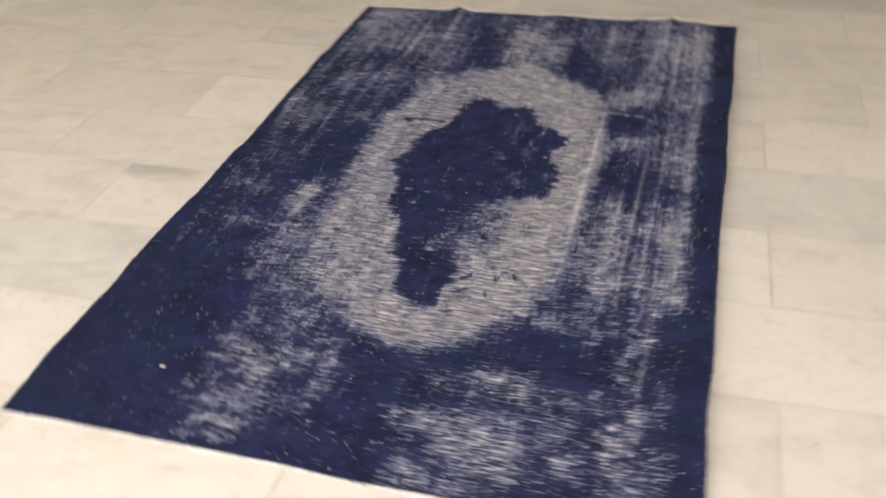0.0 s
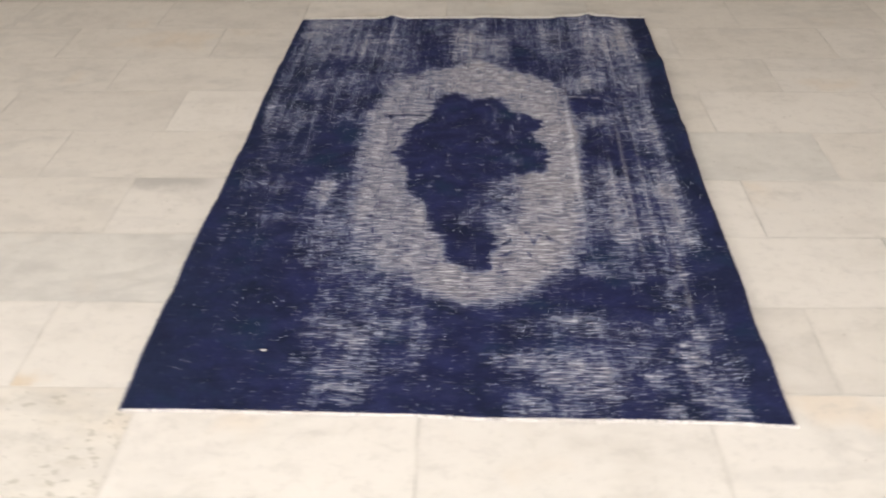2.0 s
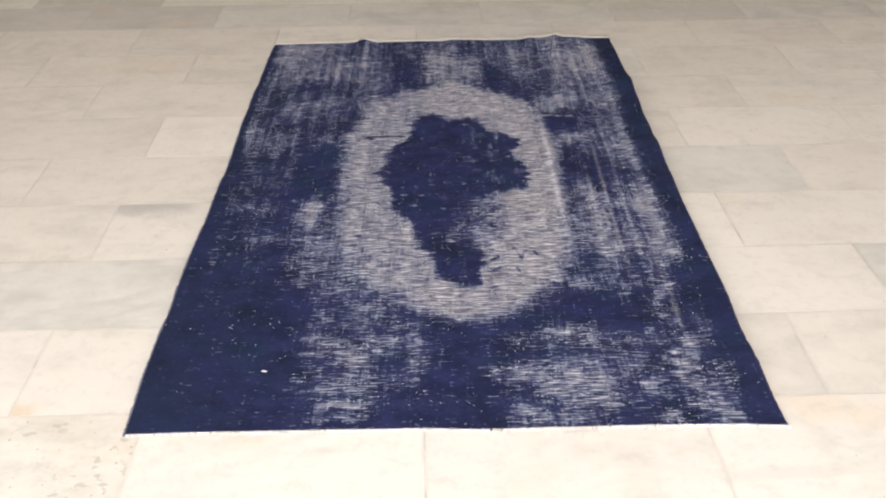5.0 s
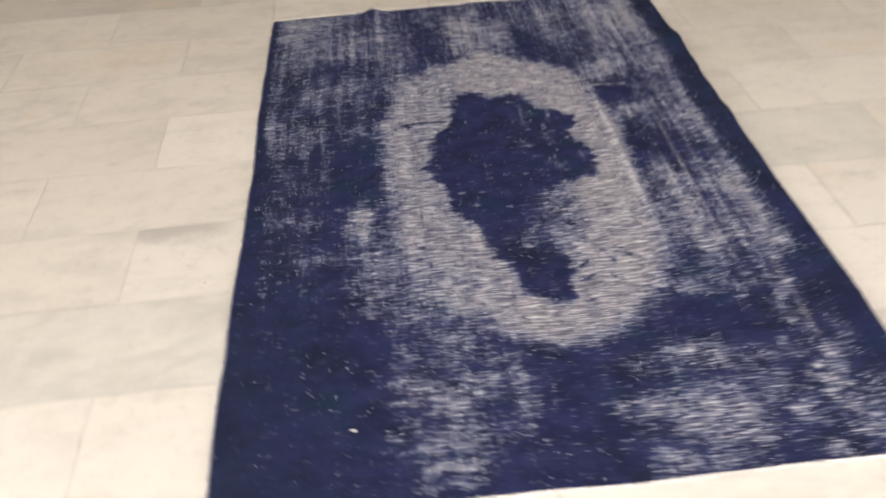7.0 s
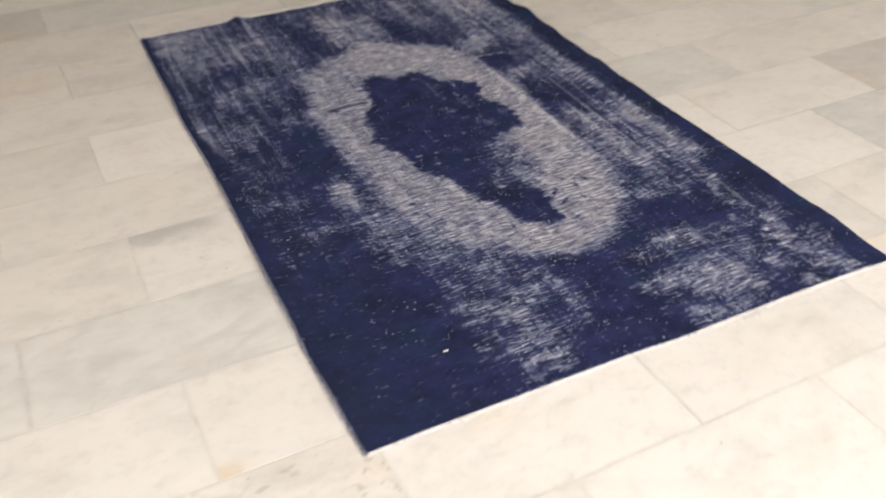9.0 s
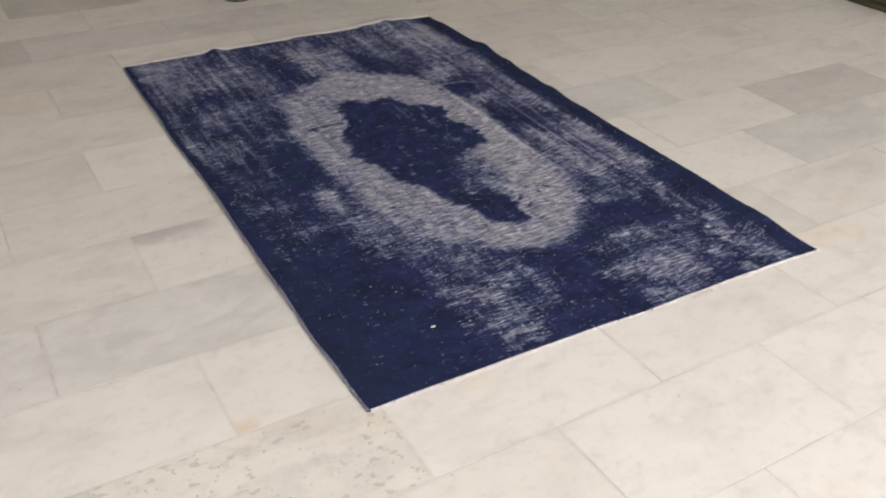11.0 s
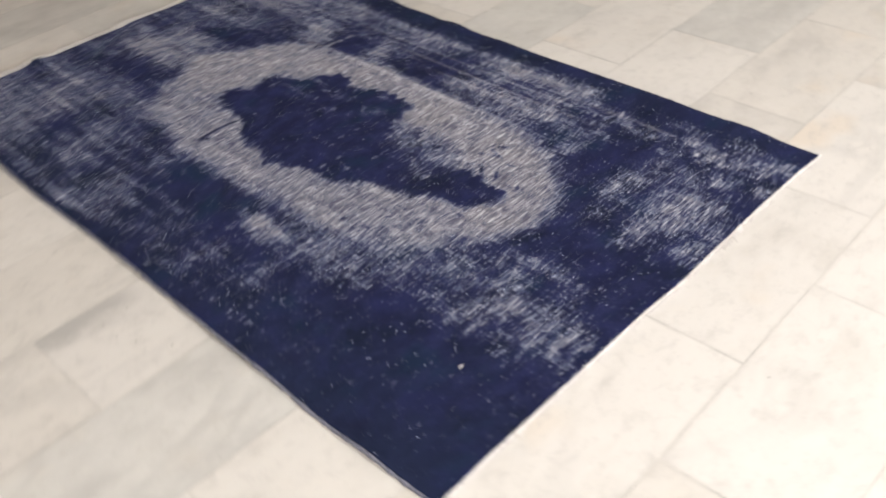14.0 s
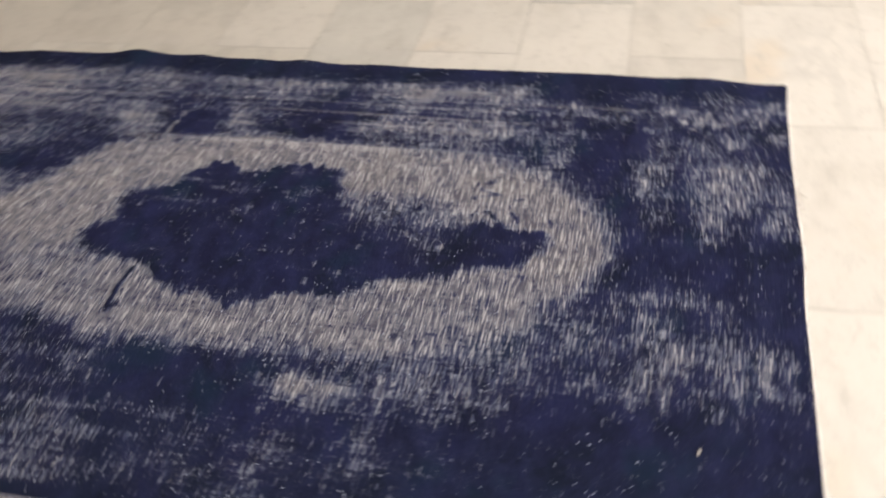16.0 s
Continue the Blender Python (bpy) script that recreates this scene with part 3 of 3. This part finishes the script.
    for su, sv in ((0.463, 0.459), (0.498, 0.464), (0.535, 0.462), (0.445, 0.430), (0.423, 0.405), (0.487, 0.396), (0.405, 0.432), (0.504, 0.318), (0.416, 0.366), (0.569, 0.565), (0.527, 0.355)):
        field += 0.50 * step(np.hypot((u - su) * RUG_W * 0.5, (v - sv) * RUG_L), 0.009, 0.002)
    field += 0.32 * step(ru, 0.485, 0.56) * step(rv, 0.46, 0.38) * step(rv, 0.29, 0.34)
    inner -= 0.42 * step(np.hypot((wu - 0.572) / 0.055, (wv - 0.385) / 0.09), 1.3, 0.2)
    inner -= 0.14 * step(wv, 0.58, 0.72) * step(lattice(x * 70, y * 70, 13), 0.45, 0.9)
    inner -= 0.13 * step(u, 0.50, 0.36)
    for su, sv, size in ((0.641, 0.297, 0.013), (0.672, 0.289, 0.010), (0.589, 0.274, 0.011), (0.634, 0.256, 0.010), (0.594, 0.254, 0.008), (0.589, 0.293, 0.008), (0.586, 0.347, 0.010), (0.698, 0.213, 0.014), (0.324, 0.611, 0.011), (0.713, 0.738, 0.009)):
        inner -= 0.5 * step(np.hypot((wu - su) * RUG_W, (wv - sv) * RUG_L), 1.6 * size, 0.5 * size)
    tear = np.abs(v - 0.6045 - 0.003 * np.sin((u - 0.30) * 32)) * RUG_L
    inner -= 0.95 * step(tear, 0.0065, 0.0015) * (u > 0.303) * (u < 0.402)
    medallion = inner * (1 - heart) + field * heart
    worn = worn * (1 - ring) + medallion * ring
    return np.clip(worn, 0, 1)


def rug_height(u, v):
    """The lie of the cloth: nearly flat, with small ripples at the edges."""
    edge = step(np.minimum(u, 1 - u), 0.10, 0.0)
    tip = step(v, 0.90, 1.0)
    z = 0.0012 * lattice(u * 7, v * 11, 21)
    z += edge * 0.007 * step(lattice(u * 2, v * 13, 22), 0.45, 0.9)
    z += 0.0042 * np.exp(-((u - 0.742 + 0.01 * (v - 0.5)) / 0.0055) ** 2) * step(v, 0.24, 0.34) * step(v, 0.80, 0.62)
    z += 0.0022 * np.exp(-((u - 0.828 + 0.03 * (v - 0.4)) / 0.0060) ** 2) * step(v, 0.20, 0.30) * step(v, 0.72, 0.50)
    z += 0.0018 * np.exp(-((u - 0.610) / 0.0060) ** 2) * step(v, 0.20, 0.30) * step(v, 0.60, 0.45)
    z += 0.013 * step(u, 0.90, 1.0) * step(v, 0.50, 0.66) * step(v, 1.0, 0.92)
    z += 0.014 * step(u, 0.90, 1.0) * step(v, 0.02, 0.12) * step(v, 0.62, 0.45)
    # waves along the long edge
    for cv in (0.557, 0.690, 0.780):
        z += 0.011 * step(u, 0.92, 1.0) * np.exp(-((v - cv) / 0.026) ** 2)
    z += 0.014 * np.exp(-((u - 0.262) / 0.022) ** 2 - ((v - 1.0) / 0.035) ** 2)
    z += 0.010 * np.exp(-((u - 0.835) / 0.018) ** 2 - ((v - 1.0) / 0.06) ** 2)
    z += tip * 0.006 * step(lattice(u * 17, v * 2, 23), 0.5, 0.95)
    return z


def rug_place(u, v):
    """Plan position of a point of the rug."""
    c = [np.array(k) for k in CORNERS]
    xy = ((1 - u) * (1 - v))[..., None] * c[0] + (u * (1 - v))[..., None] * c[1] + (u * v)[..., None] * c[2] + ((1 - u) * v)[..., None] * c[3]
    bulge = np.sin(np.pi * v)
    xy[..., 0] += np.sqrt(np.maximum(bulge, 0.0)) * (-0.013 * step(u, 0.5, 1.0) - (0.003 + 0.006 * step(v, 0.40, 0.25) + 0.009 * step(v, 0.45, 0.75)) * step(u, 0.5, 0.0))
    side = (lattice(np.zeros_like(v) + 3.3, v * 15, 31) - 0.5) * 0.012
    xy[..., 0] += side * np.where(u > 0.5, 2 * u - 1, (1 - 2 * u) * 0.6)
    ends = (lattice(u * 9, np.zeros_like(u) + 1.7, 32) - 0.5) * 0.010
    xy[..., 1] += ends * np.abs(2 * v - 1)
    return xy


def grid_mesh(name, place, faces):
    mesh = bpy.data.meshes.new(name)
    mesh.from_pydata(place.tolist(), [], faces.tolist())
    mesh.update()
    return mesh


def rug():
    base = new("area_rug")
    nu, nv = 440, 710
    v, u = np.meshgrid(np.linspace(0, 1, nv), np.linspace(0, 1, nu), indexing="ij")
    bare = rug_wear(u, v)
    xy = rug_place(u, v)
    z = RUG_Z + rug_height(u, v) - 0.0018 * bare
    top = np.concatenate([xy, z[..., None]], -1)
    top[..., 2] += 0.0006 * (lattice(u * RUG_W * 120, v * RUG_L * 160, 24) - 0.5)
    number = np.arange(nu * nv).reshape(nv, nu)
    faces = np.stack([number[:-1, :-1], number[:-1, 1:], number[1:, 1:], number[1:, :-1]], -1).reshape(-1, 4)
    rim = np.concatenate([number[0, :], number[1:, -1], number[-1, -2::-1], number[-2:0:-1, 0]])
    under = top.reshape(-1, 3)[rim].copy()
    under[:, 2] = np.maximum(under[:, 2] - 0.0062, 0.0008)
    low = nu * nv + np.arange(len(rim))
    skirt = np.stack([low, np.roll(low, -1), np.roll(rim, -1), rim], -1)
    mesh = grid_mesh("field", np.concatenate([top.reshape(-1, 3), under]), np.concatenate([faces, skirt]))
    flat = np.concatenate([np.stack([u * RUG_W, v * RUG_L], -1).reshape(-1, 2), np.stack([u * RUG_W, v * RUG_L], -1).reshape(-1, 2)[rim]])
    loops = np.empty(len(mesh.loops), np.int32)
    mesh.loops.foreach_get("vertex_index", loops)
    mesh.uv_layers.new(name="UVMap").data.foreach_set("uv", flat[loops].ravel())
    dye = np.maximum(step(u, 0.32, 0.02), step(u, 0.90, 0.96)) * (0.15 + 0.6 * lattice(u * 5, v * 7, 25))
    # pale crests of old folds: worn pile plus their highlight, put into colour
    rubbed = np.zeros(u.shape)
    for cu, width, v0, v1, much in ((0.738, 0.006, 0.36, 0.74, 0.9), (0.700, 0.005, 0.24, 0.46, 0.5), (0.815, 0.004, 0.28, 0.50, 0.7), (0.846, 0.004, 0.22, 0.62, 0.6), (0.880, 0.003, 0.30, 0.70, 0.4), (0.906, 0.004, 0.12, 0.42, 0.55), (0.835, 0.005, 0.80, 1.0, 0.8), (0.872, 0.003, 0.70, 1.0, 0.5), (0.610, 0.004, 0.22, 0.42, 0.4)):
        wander = cu + 0.010 * (lattice(u * 0 + 2.5, v * 9, 26) - 0.5)
        rubbed = np.maximum(rubbed, much * np.exp(-((u - wander) / width) ** 2) * step(v, v0, v0 + 0.08) * step(v, v1, v1 - 0.08))
    rubbed *= 0.3 + 0.9 * lattice(u * 30, v * 20, 27)
    for cv, u0, u1 in ((0.668, 0.745, 0.88), (0.0925, 0.850, 0.915), (0.300, 0.80, 0.90)):
        rubbed = np.maximum(rubbed, 0.95 * np.exp(-((v - cv - 0.002 * np.sin(u * 60)) / 0.0022) ** 2) * (u > u0) * (u < u1) * step(lattice(u * 60, v * 30, 28), 0.40, 0.62))
    for name, field in (("wear", bare), ("dye", dye), ("rubbed", rubbed)):
        data = np.concatenate([field.ravel(), field.ravel()[rim]]).astype(np.float32)
        mesh.attributes.new(name, "FLOAT", "POINT").data.foreach_set("value", data)
    mesh.polygons.foreach_set("use_smooth", np.ones(len(mesh.polygons), bool))
    part("field", mesh, WOOL, base, "navy overdyed wool pile worn grey round a medallion")

    def edge_point(s, end):
        a, b = np.array([s]), np.array([float(end)])
        p = rug_place(a, b)[0]
        return Vector((p[0], p[1], max(0.003, RUG_Z + float(rug_height(a, b)[0]) - 0.004)))

    # cut cotton warp ends along both short sides
    for end, length, thick in ((0, 0.0066, 0.0056), (1, 0.024, 0.0062)):
        rnd = random.Random(40 + end)
        light, dark = ([], []), ([], [])
        out = -1 if end == 0 else 1
        s = 0.001
        while s < (1.006 if end == 0 else 0.999):
            p = edge_point(s, end)
            reach = length * rnd.choice((0.25, 0.5, 0.7, 0.9, 1.2)) * rnd.uniform(0.8, 1.2) * (1.5 if rnd.random() < 0.06 else 1.0)
            if end == 1 and lattice(np.array([s * 11]), np.array([0.4]), 41)[0] < 0.22:
                reach *= 0.35
            wide, skew = rnd.uniform(0.0007, 0.0013), rnd.uniform(-0.8, 0.8) * reach
            kept = float(lattice(np.array([s * 60]), np.array([0.7]), 43)[0])
            if end == 0:
                reach *= (0.30 + 1.2 * kept) * (0.45 + 1.25 * float(lattice(np.array([s * 15]), np.array([0.2]), 44)[0]))
            shade = rnd.random() < 0.02 + 0.03 * (kept < 0.35)
            verts, quads = dark if shade else light
            reach *= (0.3 if end == 0 else 0.55) if shade else 1.0
            n = len(verts)
            back = -rnd.choice((0.0, 0.0, 0.001, 0.001, 0.003))
            heights = (p.z + thick * 0.62, p.z + thick * 0.2, 0.0016) if end == 0 else (p.z + 0.0066, p.z + 0.0082, p.z + 0.0030)
            for along, w, z in zip((back, reach * 0.55, reach), (wide, wide * 0.9, wide * 0.4), heights):
                x, y = p.x + skew * max(along, 0) / reach, p.y + out * along
                for dx, dz in ((-w, 0), (0, 0.0012), (w, 0), (0, -0.0010)):
                    verts.append((x + dx, y, z + dz))
            for ring in (0, 4):
                for k in range(4):
                    quads.append((n + ring + k, n + ring + (k + 1) % 4, n + ring + 4 + (k + 1) % 4, n + ring + 4 + k))
            quads += [(n, n + 1, n + 2, n + 3), (n + 8, n + 9, n + 10, n + 11)]
            s += rnd.uniform(0.0006, 0.0014)
        for name, (verts, quads), material, label in (("fringe", light, FRINGE, "short cut off-white cotton fringe"), ("edge_pile", dark, SELVEDGE_NAVY, "loose navy wool ends")):
            mesh = bpy.data.meshes.new(name)
            mesh.from_pydata(verts, [], quads)
            tagged(part(name, mesh, material, base, label), kind="stuff")

    # overcast selvedge cords along both long sides
    for side, material, radius in ((0, SELVEDGE_GREY, 0.0048), (1, SELVEDGE_NAVY, 0.0034)):
        verts, quads = [], []
        steps, turns = 1100, 8
        for k in range(steps + 1):
            s = k / steps
            a, b = np.array([float(side)]), np.array([s])
            p = rug_place(a, b)[0]
            z = RUG_Z - (0.0052 if side == 0 else 0.0028) + float(rug_height(a, b)[0])
            r = radius * (0.55 + 0.75 * float(lattice(np.array([s * 330]), np.array([0.5]), 42 + side)[0]))
            for j in range(turns):
                angle = 2 * math.pi * j / turns
                verts.append((p[0] + r * math.cos(angle) * 1.2 + (-0.001 if side == 0 else 0.002), p[1], max(0.0006, z + r * math.sin(angle))))
        for k in range(steps):
            for j in range(turns):
                quads.append((k * turns + j, k * turns + (j + 1) % turns, (k + 1) * turns + (j + 1) % turns, (k + 1) * turns + j))
        mesh = bpy.data.meshes.new("selvedge")
        mesh.from_pydata(verts, [], quads)
        mesh.polygons.foreach_set("use_smooth", np.ones(len(mesh.polygons), bool))
        part("selvedge", mesh, material, base, "lilac-grey overcast edge cord" if side == 0 else "navy overcast edge cord")
    return tagged(base, "distressed navy overdyed wool rug with grey medallion ring on marble floor", "rug")


rug()


def thread_scrap():
    """A short twist of white yarn lying on the rug."""
    bm = bmesh.new()
    rings, turns, steps = [], 8, 14
    for k in range(steps + 1):
        s = k / steps
        r = 0.0019 * (0.35 + 0.65 * math.sin(math.pi * min(max(s, 0.04), 0.96))) * (1 + 0.2 * math.sin(s * 25))
        c = Vector((0.014 * (s - 0.5), 0.0012 * math.sin(s * 7), 0.0016))
        rings.append([bm.verts.new(c + Vector((0, r * math.cos(a), r * math.sin(a)))) for a in (2 * math.pi * j / turns for j in range(turns))])
    for a, b in zip(rings, rings[1:]):
        for j in range(turns):
            bm.faces.new((a[j], a[(j + 1) % turns], b[(j + 1) % turns], b[j])).smooth = True
    bm.faces.new(rings[0][::-1])
    bm.faces.new(rings[-1])
    ob = part("thread_scrap", bm, FRINGE, None)
    at = rug_place(np.array([0.192]), np.array([0.083]))[0]
    ob.matrix_world = pose(at[0], at[1], RUG_Z + 0.0008, 0, 0, 4)
    return tagged(ob, "small scrap of white cotton thread on the navy rug", "thread")


thread_scrap()


def pedestal():
    """A turned wooden stand whose bun foot shows at the far end of the floor."""
    base = new("wooden_stand")
    part("base_ring", turned([(0.055, 0.0), (0.060, 0.004), (0.060, 0.016), (0.054, 0.022)]), METAL, base, "dull dark metal base ring")
    part("foot", turned([(0.050, 0.022), (0.064, 0.030), (0.071, 0.048), (0.071, 0.066), (0.062, 0.084), (0.046, 0.094), (0.040, 0.104), (0.046, 0.112), (0.044, 0.122)]), WOOD, base)
    part("column", turned([(0.036, 0.122), (0.031, 0.16), (0.036, 0.30), (0.045, 0.40), (0.036, 0.47), (0.030, 0.52), (0.050, 0.55)]), WOOD, base)
    part("top", turned([(0.06, 0.55), (0.19, 0.556), (0.20, 0.566), (0.20, 0.578), (0.194, 0.584)], 56), WOOD, base)
    base.matrix_world = pose(0.045, 2.985, 0.0) @ Matrix.Scale(1.16, 4)
    return tagged(base, "turned red-brown polished wooden stand on a bun foot", "stand")


pedestal()


def folded_rug():
    """A dark rug folded into a flat pack on the floor."""
    base = new("folded_rug")
    for k, (z, inset) in enumerate(((0.0, 0.0), (0.030, 0.006), (0.060, 0.012))):
        bm = box(bmesh.new(), inset, inset, z, 1.10 - inset, 1.75 - inset * 2, z + 0.029, 0.012)
        for vert in bm.verts:
            vert.co.x += 0.008 * math.sin(vert.co.y * 9 + k)
            vert.co.y += 0.006 * math.sin(vert.co.x * 7 + 2 * k)
        part("fold", bm, OLIVE, base)
    base.matrix_world = pose(2.80, 1.25, 0.0)
    return tagged(base, "dark olive wool rug folded flat on the floor", "rug")


folded_rug()

# ---- the marble floor, last ----
SLAB, X0 = 0.30, 0.818
# joints between the rows of slabs, from the doorway to the back
ROW_Y = {-1: -0.225, 0: 0.080, 1: 0.378, 2: 0.679, 3: 0.979, 4: 1.283, 5: 1.592, 6: 1.886, 7: 2.196, 8: 2.515}


def row_y(k):
    return ROW_Y[k] if k in ROW_Y else -0.225 + 0.304 * (k + 1) if k < 0 else 2.515 + 0.306 * (k - 8)


floor = structure("floor", box(bmesh.new(), ROOM_X0 - T, ROOM_Y0 - T, -0.14, ROOM_X1 + T, ROOM_Y1 + T, -0.0004), GROUT, "marble slab floor laid in running bond with tight joints")
GREY_SLABS = {(3, -1), (7, -3), (8, -6), (8, -4), (8, -2), (1, -7), (1, -9), (1, 1), (8, 2), (9, 3), (-2, -8), (-1, -9)}
# those in rows 8 to 10 paint the shade at the room's back
DUSKY_SLABS = {(2, 2), (8, -10), (8, -8), (8, 0), (9, -9), (9, 1), (10, -6), (10, 0)}
PITTED_SLABS = {(-1, -7), (5, -11)}
WHITE_SLABS = {(1, -1), (2, 0), (2, -2), (9, -11), (7, -5), (0, -6), (0, -8), (-1, -5), (-1, -3), (-2, -4), (-2, -2), (-3, -3), (-1, -1), (-2, 0), (9, -7)}


def slab_mesh(seed):
    """One slab with softened, slightly worn edges; origin in its middle, top at zero."""
    rnd = random.Random(seed)
    hx, hy = SLAB - 0.0013, SLAB / 2 - 0.0013
    bm = bmesh.new()
    rings = []
    for inset, z in ((0.0, -0.018), (0.0, -0.00010), (0.0007, 0.0)):
        ring = []
        for sx, sy in ((-1, -1), (0, -1), (1, -1), (1, 1), (0, 1), (-1, 1)):
            worn = inset + (rnd.uniform(0, 0.0008) if z == 0.0 else 0)
            ring.append(bm.verts.new((sx * (hx - worn), sy * (hy - worn), z)))
        rings.append(ring)
    for a, b in zip(rings, rings[1:]):
        for k in range(6):
            bm.faces.new((a[k], a[(k + 1) % 6], b[(k + 1) % 6], b[k]))
    bm.faces.new(rings[-1])
    mesh = bpy.data.meshes.new("slab")
    bm.to_mesh(mesh)
    bm.free()
    mesh.materials.append(CREAM)
    return mesh


SLAB_MESHES = [slab_mesh(k) for k in range(6)]
rnd = random.Random(9)
rest_verts, rest_faces = [], []
first_row, last_row = -13, 20
for k in range(first_row, last_row):
    for m in range(-18 + (k % 2), 14, 2):
        x, y = X0 + SLAB * (m + 1), (row_y(k) + row_y(k + 1)) / 2
        deep = (row_y(k + 1) - row_y(k)) / SLAB
        if x + SLAB < ROOM_X0 or x - SLAB > ROOM_X1 or y - SLAB / 2 > ROOM_Y1 or y + SLAB / 2 < ROOM_Y0 - T:
            continue
        lift = rnd.uniform(-0.0001, 0.0)
        shape = SLAB_MESHES[rnd.randrange(6)]
        if -2.9 < x < 3.1 and -2.0 < y < 4.4:
            slab = new("slab", shape)
            slab.parent = floor
            slab.matrix_basis = pose(x + rnd.uniform(-0.0015, 0.0015), y, lift, 0, 0, (0 if (k, m) in {(0, -6), (2, -6)} else 1) * rnd.choice((0, 180)) + rnd.uniform(-0.08, 0.08)) @ Matrix.Diagonal((1, deep, 1, 1))
            slab.material_slots[0].link = "OBJECT"
            # beyond row 7 grey is picked more often, standing in for shade there
            pick = rnd.random()
            slab.material_slots[0].material = PITTED if (k, m) in PITTED_SLABS else STAINED if (k, m) == (0, -6) else SMUDGED if (k, m) == (2, -6) else DUSKY if (k, m) in DUSKY_SLABS else GREY if (k, m) in GREY_SLABS else WARM if (k, m) in WHITE_SLABS else GREY if k > 7 and pick < 0.5 else WARM if pick > 0.72 else CREAM
        else:
            n = len(rest_verts)
            rest_verts += [(min(max(v.co.x + x, ROOM_X0 - 0.1), ROOM_X1 + 0.1), min(max(v.co.y * deep + y, ROOM_Y0 - T), ROOM_Y1 + 0.1), v.co.z + lift - 0.0002) for v in shape.vertices]
            rest_faces += [tuple(n + i for i in f.vertices) for f in shape.polygons]
rest = bpy.data.meshes.new("outer_slabs")
rest.from_pydata(rest_verts, [], rest_faces)
tagged(part("outer_slabs", rest, CREAM, floor), kind="stuff")
